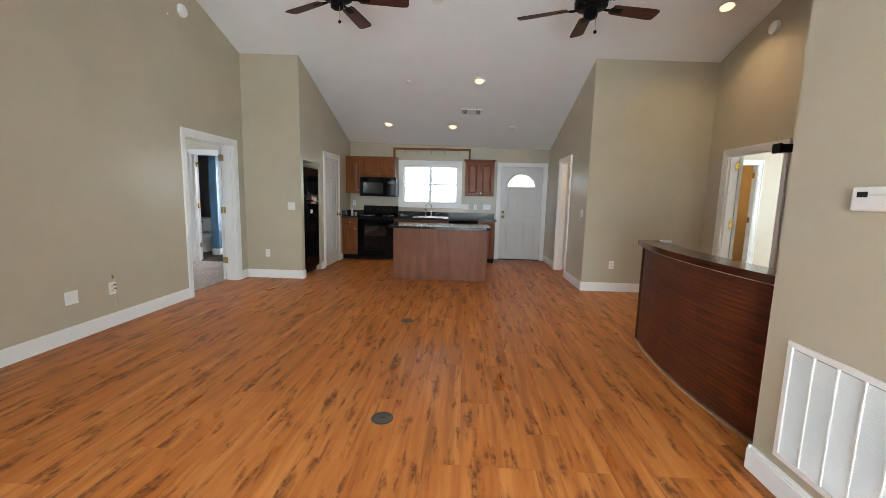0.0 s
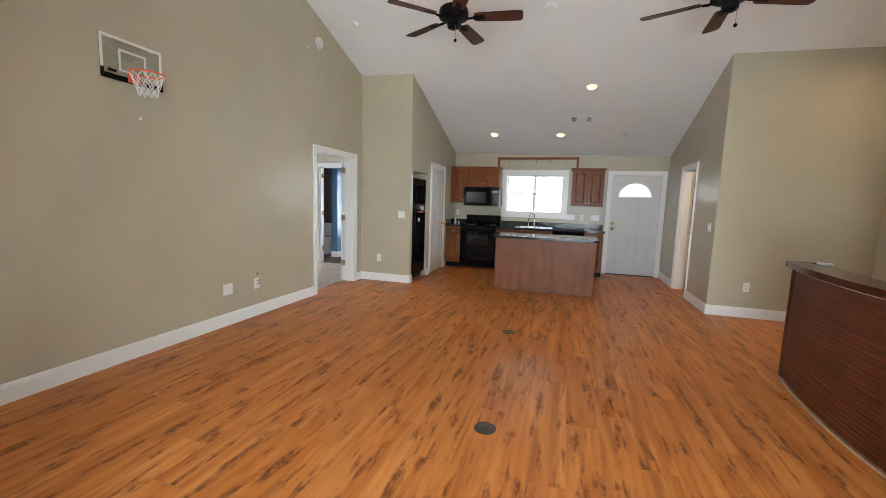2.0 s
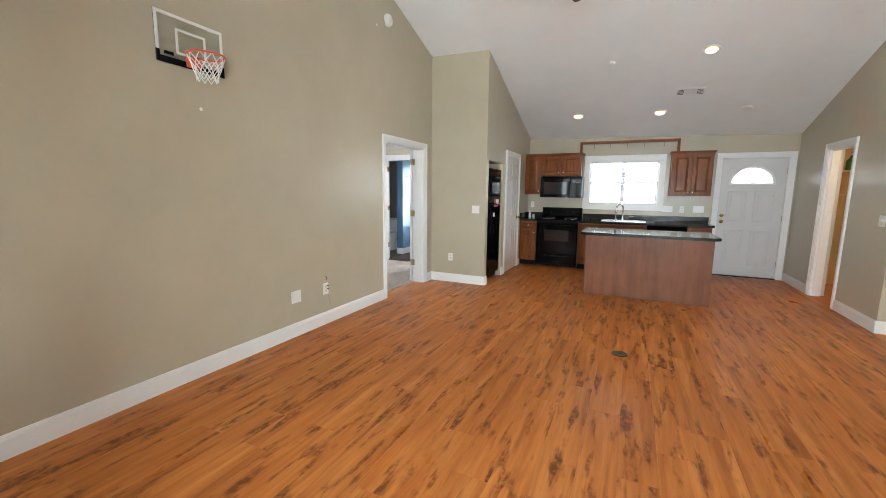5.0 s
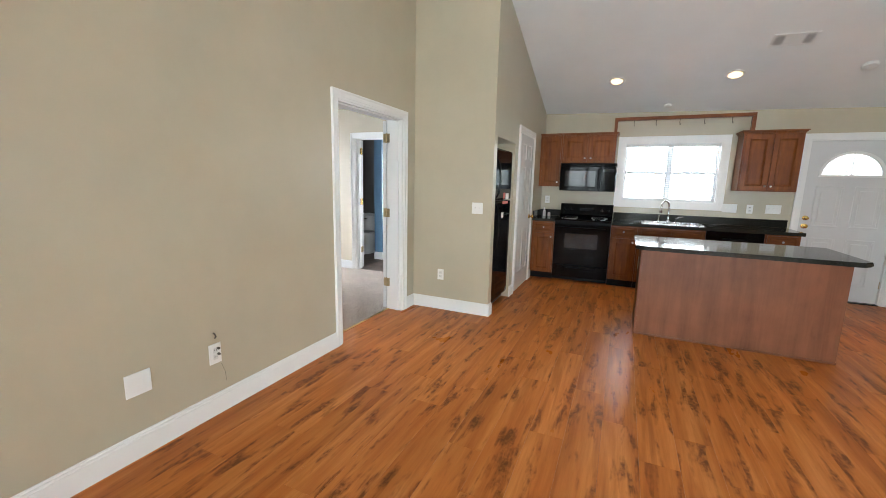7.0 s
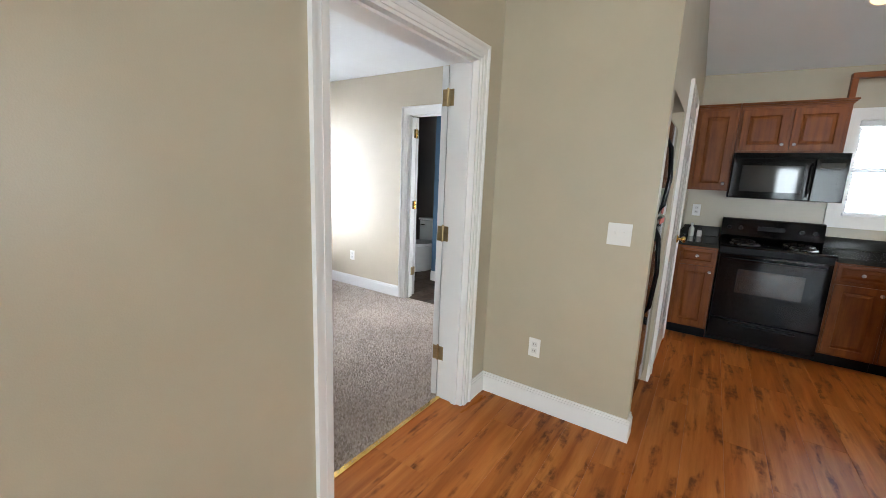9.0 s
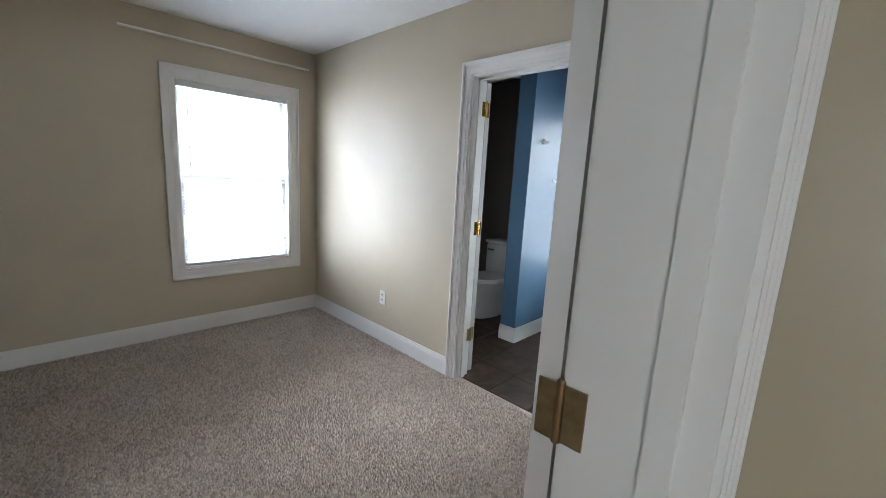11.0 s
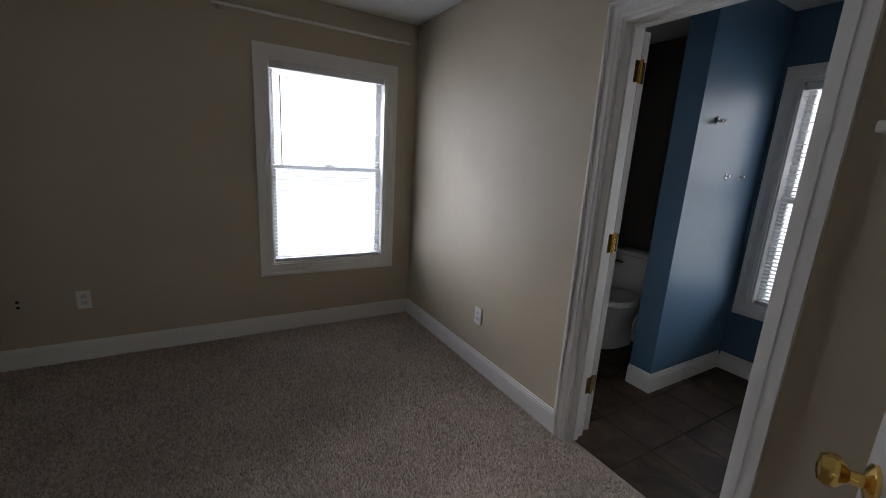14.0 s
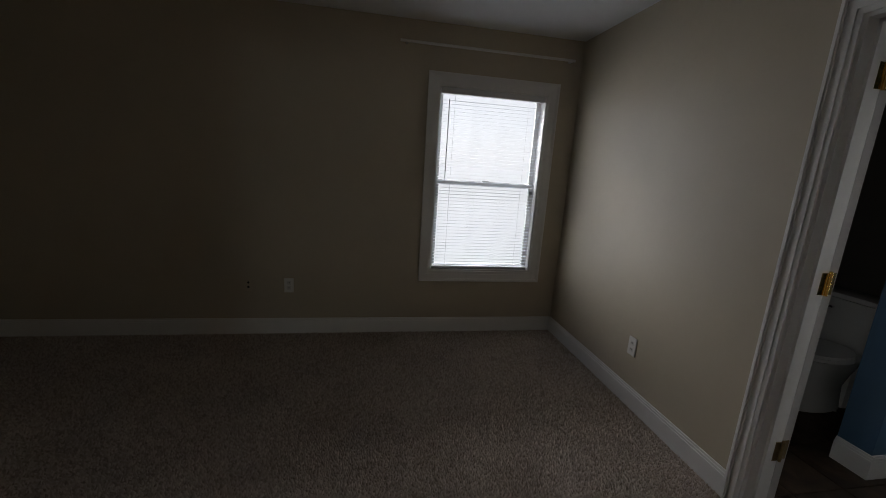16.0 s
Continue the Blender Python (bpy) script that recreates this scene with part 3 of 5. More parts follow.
def window(name, axis, f0, f1, out_in, a0, a1, z0, z1, columns, label, blind_at, tilt, wand=None):
    """Double-hung window in the hole; f0..f1 spans the wall, out_in is the way (+1, -1) to the room."""
    win = thing(name, label, "window", kind="structure")
    face = f1 if out_in > 0 else f0
    bm = bmesh.new()
    casing_pieces(bm, axis, face, out_in, a0, a1, z0, z1, True)
    part("casing", bm, WHITE, win, "white moulded window casing")
    def bx(u0, u1, d0, d1, w0, w1, bev=0.0):
        d0, d1 = sorted((d0, d1))
        return (d0, d1, u0, u1, w0, w1) if axis == 'y' else (u0, u1, d0, d1, w0, w1)
    t = 0.016
    part("lining", B(bx(a0, a0 + t, f0, f1, z0, z1), bx(a1 - t, a1, f0, f1, z0, z1), bx(a0 + t, a1 - t, f0, f1, z1 - t, z1), bx(a0 + t, a1 - t, f0, f1, z0, z0 + t)), WHITE, win)
    deep = face - out_in * 0.095
    w = (a1 - a0 - 2 * t) / columns
    mid = (z0 + z1) / 2 + 0.0
    for c in range(columns):
        u0, u1 = a0 + t + c * w, a0 + t + (c + 1) * w
        for w0, w1, off in ((z0 + t, mid + 0.018, 0.0), (mid - 0.018, z1 - t, -0.03)):
            d = deep + out_in * off
            s = 0.038
            sash = part("sash", B(bx(u0, u0 + s, d, d + out_in * 0.028, w0, w1), bx(u1 - s, u1, d, d + out_in * 0.028, w0, w1),
                                  bx(u0 + s, u1 - s, d, d + out_in * 0.028, w0, w0 + s), bx(u0 + s, u1 - s, d, d + out_in * 0.028, w1 - s, w1)), WHITE, win, "white vinyl sash")
            pane = part("pane", B(bx(u0 + s, u1 - s, d + out_in * 0.012, d + out_in * 0.016, w0 + s, w1 - s)), GLASS, sash, "clear glass pane")
            pane.visible_shadow = False
        part("sash_lock", B(bx((u0 + u1) / 2 - 0.03, (u0 + u1) / 2 + 0.03, deep + out_in * 0.028, deep + out_in * 0.045, mid + 0.018, mid + 0.03), bevel=0.003), PLASTIC, win)
    if blind_at:
        blind(win, None, a0 + t + 0.006, a1 - t - 0.006, z0 + t + 0.005, z1 - t - 0.002, face - out_in * 0.03, tilt, axis)
    if wand:
        u, w0, w1 = wand
        d = face - out_in * 0.004
        p = (lambda w: (d, u, w)) if axis == 'y' else (lambda w: (u, d, w))
        part("tilt_wand", tube([p(w1), p(w0)], 0.0035, 8), ACRYLIC_GREY, win, "clear plastic tilt wand")
    return win


ACRYLIC_GREY = plain("grey_clear_plastic", (0.32, 0.32, 0.33), 0.25)
window("window_1", 'x', YK, YK + 0.16, -1, -0.925, 0.295, 1.180, 2.030, 2, "white double window with lowered blind above the sink", True, radians(12))
window("window_2", 'y', XBW - 0.14, XBW, 1, 5.86, 6.76, 0.545, 2.035, 1, "white sash window with open horizontal blind", True, radians(-4), wand=(5.95, 1.3, 1.93))
window("window_3", 'x', YBT, YBT + 0.14, -1, -4.63, -3.95, 0.535, 2.04, 1, "white bathroom window with horizontal blind", True, radians(14))
# unseen window, added only to let the south fill lamp in
window("added_window_south", 'x', YS - 0.12, YS, 1, -2.65, -1.45, 0.6, 2.1, 2, "unseen white double window added to light the west wall", False, 0)
# unseen window, placed in the east wall so the room gets daylight
window("added_window_east", 'y', 7.6, 7.74, -1, 4.4, 5.6, 0.8, 2.1, 1, "unseen white sash window added to light the east bedroom", False, 0)
# glazed patio door behind the camera
pd = thing("patio_door", "white three-panel glazed patio door", "door", kind="structure")
for x0, x1 in ((-0.865, 0.018), (0.022, 0.905), (0.909, 1.795)):
    y = YB - 0.09
    leaf = part("door_panel", B((x0, x0 + 0.09, y, y + 0.04, 0.025, 2.075), (x1 - 0.09, x1, y, y + 0.04, 0.025, 2.075), (x0 + 0.09, x1 - 0.09, y, y + 0.04, 0.025, 0.24), (x0 + 0.09, x1 - 0.09, y, y + 0.04, 1.96, 2.075)), WHITE, pd)
    g = part("pane", B((x0 + 0.09, x1 - 0.09, y + 0.018, y + 0.022, 0.24, 1.96)), GLASS, leaf)
    g.visible_shadow = False


# ---- doors ----
def panel_door(door, w, h, t, knob_side=1, knob_z=0.94, brass=None, knobs=(-1, 1), open_names=True, core=None):
    """Six-panel door slab in the door's own frame: hinge edge at x = 0, faces at y = -t and 0, z up."""
    core = core or DOORW
    st, mu = 0.108, 0.10
    rails = [(0.0, 0.22), (0.80, 0.98), (1.60, 1.70), (h - 0.11, h)]
    bm = bmesh.new()
    box(bm, 0.002, w - 0.002, -t + 0.009, -0.009, 0.001, h - 0.001)
    for x0, x1 in ((0, st), (w - st, w), ((w - mu) / 2, (w + mu) / 2)):
        box(bm, x0, x1, -t, 0, 0, h)
    for z0, z1 in rails:
        box(bm, st, (w - mu) / 2, -t, 0, z0, z1)
        box(bm, (w + mu) / 2, w - st, -t, 0, z0, z1)
    slab = part("slab", bm, core, door)
    for (a, b) in zip(rails, rails[1:]):
        for x0, x1 in ((st, (w - mu) / 2), ((w + mu) / 2, w - st)):
            z0, z1 = a[1], b[0]
            pb = bmesh.new()
            i, j = 0.016, 0.05
            for y0, y1 in ((-0.009, -0.0015), (-t + 0.009, -t + 0.0015)):
                vs = [pb.verts.new(p) for p in ((x0 + i, y0, z0 + i), (x1 - i, y0, z0 + i), (x1 - i, y0, z1 - i), (x0 + i, y0, z1 - i),
                                                (x0 + j, y1, z0 + j), (x1 - j, y1, z0 + j), (x1 - j, y1, z1 - j), (x0 + j, y1, z1 - j))]
                for q in ((4, 5, 6, 7), (0, 1, 5, 4), (1, 2, 6, 5), (2, 3, 7, 6), (3, 0, 4, 7)):
                    pb.faces.new([vs[k] for k in q])
            part("panel", pb, core, door)
    for s in knobs:
        f = 0 if s > 0 else -t
        prof = [(0.0, 0), (0.033, 0), (0.033, 0.006), (0.026, 0.010), (0.012, 0.014), (0.011, 0.030), (0.018, 0.036), (0.027, 0.045), (0.028, 0.056), (0.022, 0.066), (0.010, 0.069)]
        bm = lathe([(max(r, 0.0005), d * s) for r, d in prof], 24, 'Y', (w - 0.062, f, knob_z))
        part("knob", bm, brass or BRASS, door, "polished brass door knob", smooth=True)
    return slab


def hinge(parent, x, y, z, turn, material):
    bm = bmesh.new()
    box(bm, -0.032, -0.004, -0.001, 0.0015, -0.045, 0.045)
    box(bm, 0.004, 0.032, -0.001, 0.0015, -0.045, 0.045)
    lathe([(0.0065, -0.048), (0.0065, 0.048), (0.004, 0.053)], 10, 'Z', (0, 0.003, 0), bm)
    return part("hinge", bm, material, parent, "brass butt hinge", at=pose(x, y, z, 0, 0, turn))


# bedroom door, swung wide open into the bedroom
bd = thing("door_1", "white six-panel door standing wide open into bedroom", "door", pose(XB - 0.010, 5.572, 0.012, 0, 0, 111.5) @ pose(0.004, 0.037, 0), kind="structure")
panel_door(bd, 0.92, 2.0, 0.035, knob_z=0.935, knobs=(-1, 1))
hs = thing("door_hinges", "three aged brass hinges on the door jamb", "hinge", kind="structure")
for z in (0.305, 1.066, 1.84):
    b1 = bmesh.new()
    box(b1, XB + 0.002, XB + 0.034, 5.563, 5.5665, z - 0.045, z + 0.045)
    lathe([(0.007, -0.048), (0.007, 0.048), (0.004, 0.053)], 10, 'Z', (XB - 0.006, 5.565, z), b1)
    box(b1, XB - 0.040, XB - 0.010, 5.5605, 5.564, z - 0.045, z + 0.045)
    part("hinge", b1, BRONZE, hs)
# bathroom door, folded back into the bathroom
bt = thing("door_2", "white six-panel bathroom door standing wide open", "door", pose(BD[0] + 0.004, YBN + 0.15, 0.012, 0, 0, 172), kind="structure")
panel_door(bt, 0.70, 2.0, 0.035, knobs=(1,))
hs = thing("door_hinges", "three brass hinges on the bathroom door jamb", "hinge", kind="structure")
for z in (0.305, 1.066, 1.84):
    b1 = bmesh.new()
    box(b1, BD[0] + 0.018, BD[0] + 0.0215, YBN + 0.088, YBN + 0.122, z - 0.045, z + 0.045)
    lathe([(0.007, -0.048), (0.007, 0.048), (0.004, 0.053)], 10, 'Z', (BD[0] + 0.024, YBN + 0.131, z), b1)
    box(b1, BD[0] + 0.012, BD[0] + 0.0155, YBN + 0.137, YBN + 0.170, z - 0.045, z + 0.045)
    part("hinge", b1, BRASS if z > 1 else BRONZE, hs)
# pantry door, closed
pdr = thing("door_3", "closed white six-panel pantry door", "door", pose(XP - 0.022, 6.905, 0.012, 0, 0, 90), kind="structure")
panel_door(pdr, 0.72, 2.0, 0.035, knobs=(-1,))
# laundry door, standing open inside
ld = thing("door_4", "white laundry door standing open inward", "door", pose(XR + 0.125, 7.417, 0.012, 0, 0, 79), kind="structure")
panel_door(ld, 0.65, 2.0, 0.035)
# entry door with fanlight
ed = thing("door_5", "closed white panelled entry door with fanlight", "door", kind="structure")
ex0, ex1, ey = 1.227, 2.118, YK + 0.035
bm = bmesh.new()
NSEG = 20
cx, cz, rw, rh = (ex0 + ex1) / 2 - 0.005, 1.60, 0.285, 0.255
arc = [(cx + rw * math.cos(math.pi * i / NSEG), cz + rh * math.sin(math.pi * i / NSEG)) for i in range(NSEG + 1)]
for y in (ey, ey + 0.042):
    up = [bm.verts.new((x, y, 2.015)) for x, _ in arc]
    ar = [bm.verts.new((x, y, z)) for x, z in arc]
    for i in range(NSEG):
        bm.faces.new((up[i], up[i + 1], ar[i + 1], ar[i]))
    if y == ey:
        front = ar
    else:
        for i in range(NSEG):
            bm.faces.new((front[i], front[i + 1], ar[i + 1], ar[i]))
for b in ((ex0, cx - rw, ey, ey + 0.042, 0.012, 2.015), (cx + rw, ex1, ey, ey + 0.042, 0.012, 2.015), (cx - rw, cx + rw, ey, ey + 0.042, 0.012, cz)):
    box(bm, *b)
part("slab", bm, DOORW, ed)
bm = bmesh.new()
ring_in = [bm.verts.new((x, ey - 0.012, z)) for x, z in arc]
ring_out = [bm.verts.new((cx + (x - cx) * 1.10, ey - 0.010, cz + (z - cz) * 1.12)) for x, z in arc]
ring_base = [bm.verts.new((cx + (x - cx) * 1.12, ey - 0.0005, cz + (z - cz) * 1.14)) for x, z in arc]
for i in range(NSEG):
    bm.faces.new((ring_in[i], ring_in[i + 1], ring_out[i + 1], ring_out[i]))
    bm.faces.new((ring_out[i], ring_out[i + 1], ring_base[i + 1], ring_base[i]))
box(bm, cx - rw * 1.12, cx + rw * 1.12, ey - 0.012, ey - 0.0005, cz - 0.028, cz)
for a in (45, 90, 135):
    d = Vector((math.cos(radians(a)) * rw, 0, math.sin(radians(a)) * rh))
    tube([(cx, ey + 0.012, cz), (cx + d.x, ey + 0.012, cz + d.z)], 0.006, 6, bm)
part("fanlight_frame", bm, WHITE, ed, "white moulded half-round frame")
bm = bmesh.new()
for y in (ey + 0.018, ey + 0.023):
    bm.faces.new([bm.verts.new((x, y, z)) for x, z in arc])
fan_pane = part("fanlight_pane", bm, GLASS, ed, "half-round glass pane")
fan_pane.visible_shadow = False
for x0, x1 in ((ex0 + 0.12, (ex0 + ex1) / 2 - 0.05), ((ex0 + ex1) / 2 + 0.05, ex1 - 0.12)):
    for z0, z1 in ((0.20, 0.80), (0.94, 1.46)):
        bm = bmesh.new()
        m_ = 0.024
        for b in ((x0, x1, z0, z0 + m_), (x0, x1, z1 - m_, z1), (x0, x0 + m_, z0 + m_, z1 - m_), (x1 - m_, x1, z0 + m_, z1 - m_)):
            box(bm, b[0], b[1], ey - 0.013, ey - 0.0005, b[2], b[3], bevel=0.006)
        box(bm, x0 + 0.055, x1 - 0.055, ey - 0.010, ey - 0.0005, z0 + 0.055, z1 - 0.055, bevel=0.008)
        part("panel", bm, DOORW, ed)
for z, r in ((0.945, 0.027), (1.05, 0.024)):
    prof = [(r * 1.2, 0), (r * 1.2, -0.008), (r * 0.5, -0.014), (r * 0.5, -0.03), (r, -0.04), (r, -0.055), (r * 0.5, -0.064)]
    part("knob" if z < 1 else "deadbolt", lathe(prof, 20, 'Y', (ex0 + 0.062, ey, z)), BRASS, ed, "polished brass lock", smooth=True)
part("sill", B((1.223, 2.122, YK - 0.03, YK + 0.10, -0.006, 0.011), bevel=0.003), BLACKM, ed, "dark metal door sill")
for z in (0.25, 1.02, 1.80):
    part("hinge", B((ex1 - 0.002, ex1 + 0.006, ey - 0.006, ey + 0.004, z - 0.045, z + 0.045), bevel=0.002), BRONZE, ed)
# east bedroom door slab and hinges, folded back
east = thing("door_6", "white bedroom door standing wide open", "door", pose(XE + 0.152, 5.30, 0.012, 0, 0, 64), kind="structure")
panel_door(east, 0.90, 1.95, 0.035)
hs = thing("door_hinges", "three brass hinges on the east bedroom door jamb", "hinge", kind="structure")
for z in (0.305, 1.066, 1.84):
    part("hinge", B((XE + 0.10, XE + 0.146, 5.297, 5.302, z - 0.045, z + 0.045), bevel=0.001), BRASS, hs)
hs = thing("door_hinges", "brass hinges on the bathroom door jamb", "hinge", kind="structure")
for z in (1.066, 1.84):
    part("hinge", B((5.478, 5.4825, 7.06, 7.115, z - 0.045, z + 0.045), bevel=0.001), BRASS, hs)


# ---- kitchen ----
def cab_front(parent, name, x0, x1, z0, z1, y, knob=None, flat=False):
    """A raised-panel door or drawer front facing -y, with its knob."""
    bm = bmesh.new()
    box(bm, x0, x1, y - 0.019, y, z0, z1, bevel=0.003)
    r = 0.052 if not flat else 0.022
    if z1 - z0 > 0.16 or flat:
        a, b, c = r, r + 0.008, r + 0.03
        if x1 - x0 > 2 * c + 0.02 and z1 - z0 > 2 * c + 0.02:
            vs = []
            for q, d in ((a, -0.0195), (b, -0.0115), (c, -0.018)):
                vs.append([bm.verts.new(p) for p in ((x0 + q, y + d, z0 + q), (x1 - q, y + d, z0 + q), (x1 - q, y + d, z1 - q), (x0 + q, y + d, z1 - q))])
            # the front face is opened for the moulded field
            front = min((f for f in bm.faces if len(f.verts) == 4), key=lambda f: (f.calc_center_median() - Vector(((x0 + x1) / 2, y - 0.019, (z0 + z1) / 2))).length)
            edge = [min(front.verts, key=lambda v: (v.co - w.co).length) for w in vs[0]]
            bm.faces.remove(front)
            for ra, rb in zip([edge] + vs, vs):
                for i in range(4):
                    j = (i + 1) % 4
                    bm.faces.new((ra[i], ra[j], rb[j], rb[i]))
            bm.faces.new(vs[-1])
    d = part(name, bm, CAB if z1 - z0 > x1 - x0 else CABX, parent)
    if knob:
        kx, kz = knob
        part("knob", lathe([(0.006, 0), (0.005, -0.012), (0.013, -0.018), (0.014, -0.024), (0.008, -0.029)], 16, 'Y', (kx, y - 0.019, kz)), NICKEL, d, "small pale metal knob", smooth=True)
    return d


def crown(parent, x0, x1, y0, y1, z, left=True, right=True):
    bm = bmesh.new()
    for k, (dz0, dz1, o) in enumerate(((0, 0.012, 0.008), (0.012, 0.026, 0.018), (0.026, 0.040, 0.030))):
        box(bm, x0 - (o if left else 0), x1 + (o if right else 0), y0 - o, y1, z + dz0, z + dz1, bevel=0.003)
    part("crown", bm, CABX, parent, "stained crown moulding")


YU = 8.195           # upper cabinet fronts
u1 = thing("wall_cabinet", "stained maple wall cabinet with one tall door", "cabinet", group="kitchen wall cabinets")
part("body", B((-2.086, -1.763, YU, YK - 0.001, 1.375, 2.11)), CAB, u1)
cab_front(u1, "door", -2.05, -1.785, 1.39, 2.09, YU - 0.001, (-1.81, 1.44))
crown(u1, -2.086, -1.763, YU, YK - 0.001, 2.11, False, False)
u2 = thing("wall_cabinet", "stained maple wall cabinet above the microwave", "cabinet", group="kitchen wall cabinets")
part("body", B((-1.761, -1.035, YU, YK - 0.001, 1.718, 2.11)), CAB, u2)
cab_front(u2, "door", -1.738, -1.411, 1.738, 2.09, YU - 0.001, (-1.439, 1.79))
cab_front(u2, "door", -1.385, -1.058, 1.738, 2.09, YU - 0.001, (-1.357, 1.79))
crown(u2, -1.761, -1.035, YU, YK - 0.001, 2.11, False, True)
u3 = thing("wall_cabinet", "stained maple wall cabinet with two doors", "cabinet", group="kitchen wall cabinets")
part("body", B((0.445, 1.05, YU, YK - 0.001, 1.375, 2.085)), CAB, u3)
cab_front(u3, "door", 0.462, 0.741, 1.39, 2.07, YU - 0.001, (0.716, 1.44))
cab_front(u3, "door", 0.754, 1.034, 1.39, 2.07, YU - 0.001, (0.779, 1.44))
crown(u3, 0.445, 1.05, YU, YK - 0.001, 2.085)
vr = thing("pot_rail", "open stained wood rail with hanging hooks above window", "rail")
part("rail", B((-1.075, 0.545, YU - 0.012, YU + 0.06, 2.300, 2.342), bevel=0.005), CABX, vr)
part("upright", B((-1.075, -1.035, YU - 0.008, YU + 0.055, 2.150, 2.300), bevel=0.003), CAB, vr)
part("upright", B((0.505, 0.545, YU - 0.008, YU + 0.055, 2.125, 2.300), bevel=0.003), CAB, vr)
for x in (-0.83, -0.56, -0.28, 0.0, 0.30):
    part("hook", tube([(x, YU + 0.02, 2.302), (x, YU + 0.02, 2.255), (x + 0.004, YU + 0.012, 2.228), (x + 0.004, YU - 0.006, 2.222), (x + 0.004, YU - 0.016, 2.234)], 0.004, 8), GREYM, vr, "grey metal hook")

mw = thing("microwave", "black over-range microwave with dark glass door", "microwave")
my = 8.10
part("body", B((-1.760, -0.995, my, YK - 0.001, 1.318, 1.716), bevel=0.004), BLACKM, mw)
part("door", B((-1.755, -1.205, my - 0.028, my - 0.001, 1.322, 1.668), bevel=0.006), BLACK, mw)
part("window", B((-1.685, -1.265, my - 0.031, my - 0.027, 1.381, 1.606), bevel=0.001), GREYG, mw, "dark glass microwave window")
part("handle", tube([(-1.225, my - 0.028, 1.366), (-1.225, my - 0.055, 1.386), (-1.225, my - 0.058, 1.496), (-1.225, my - 0.055, 1.606), (-1.225, my - 0.028, 1.626)], 0.010, 10), BLACK, mw, smooth=True)
part("control_panel", B((-1.199, -0.999, my - 0.026, my - 0.001, 1.322, 1.668), bevel=0.004), BLACK, mw)
part("display", B((-1.173, -1.023, my - 0.028, my - 0.025, 1.591, 1.636)), GREYG, mw)
for r in range(4):
    for c in range(3):
        part("button", B((-1.169 + c * 0.052, -1.129 + c * 0.052, my - 0.028, my - 0.025, 1.366 + r * 0.05, 1.401 + r * 0.05), bevel=0.001), BLACK, mw)
for i in range(9):
    part("vent_slat", B((-1.743, -1.013, my - 0.018, my - 0.003, 1.673 + i * 0.0045, 1.6755 + i * 0.0045)), BLACK, mw)

rg = thing("range", "black electric range with glass oven door", "stove")
sx0, sx1, sy = -1.755, -0.997, 7.885
part("body", B((sx0, sx1, sy, YK - 0.02, 0.03, 0.895), bevel=0.003), BLACKM, rg)
part("cooktop", B((sx0 - 0.002, sx1 + 0.002, sy - 0.022, YK - 0.02, 0.896, 0.918), bevel=0.006), BLACK, rg)
part("oven_door", B((sx0 + 0.006, sx1 - 0.006, sy - 0.034, sy - 0.001, 0.262, 0.845), bevel=0.008), BLACK, rg)
part("oven_window", B((sx0 + 0.155, sx1 - 0.155, sy - 0.037, sy - 0.033, 0.505, 0.715), bevel=0.001), BLACKG, rg, "dark glass oven window")
part("oven_handle", tube([(sx0 + 0.05, sy - 0.035, 0.80), (sx0 + 0.06, sy - 0.075, 0.805), (sx1 - 0.06, sy - 0.075, 0.805), (sx1 - 0.05, sy - 0.035, 0.80)], 0.012, 10), BLACK, rg, smooth=True)
part("drawer", B((sx0 + 0.006, sx1 - 0.006, sy - 0.030, sy - 0.001, 0.075, 0.250), bevel=0.008), BLACK, rg)
part("drawer_grip", B((sx0 + 0.15, sx1 - 0.15, sy - 0.040, sy - 0.029, 0.212, 0.232), bevel=0.004), BLACKM, rg)
bm = bmesh.new()
vs = [bm.verts.new(p) for x in (sx0, sx1) for p in ((x, YK - 0.12, 0.918), (x, YK - 0.135, 0.955), (x, YK - 0.095, 1.108), (x, YK - 0.075, 1.118), (x, YK - 0.022, 1.118), (x, YK - 0.022, 0.918))]
for i in range(6):
    j = (i + 1) % 6
    bm.faces.new((vs[i], vs[j], vs[6 + j], vs[6 + i]))
bm.faces.new(vs[:6])
bm.faces.new(vs[6:][::-1])
bg = part("backguard", bm, BLACK, rg)
part("clock", B((-1.473, -1.273, YK - 0.1235, YK - 0.117, 1.015, 1.055)), BLACKM, rg, "small dark clock display")
for x in (-1.693, -1.603, -1.153, -1.063):
    part("control_knob", lathe([(0.022, 0), (0.022, -0.006), (0.017, -0.010), (0.015, -0.026)], 18, 'Y', (x, YK - 0.118, 1.03)), BLACKM, rg)
for x, y, r in ((-1.573, 8.03, 0.10), (-1.173, 8.03, 0.08), (-1.573, 8.27, 0.08), (-1.173, 8.27, 0.10)):
    part("drip_pan", lathe([(r, 0.0), (r + 0.012, 0.004), (r + 0.008, 0.007), (r - 0.02, 0.002), (0.01, 0.001)], 28, 'Z', (x, y, 0.918)), STEEL, rg, "steel drip pan", smooth=True)
    bm = bmesh.new()
    for k in range(4):
        rr = r * (0.25 + 0.23 * k)
        tube([(x + rr * math.cos(a), y + rr * math.sin(a), 0.928) for a in (2 * math.pi * i / 24 for i in range(24))], 0.0055, 6, bm, True)
    part("burner_coil", bm, BLACKM, rg)

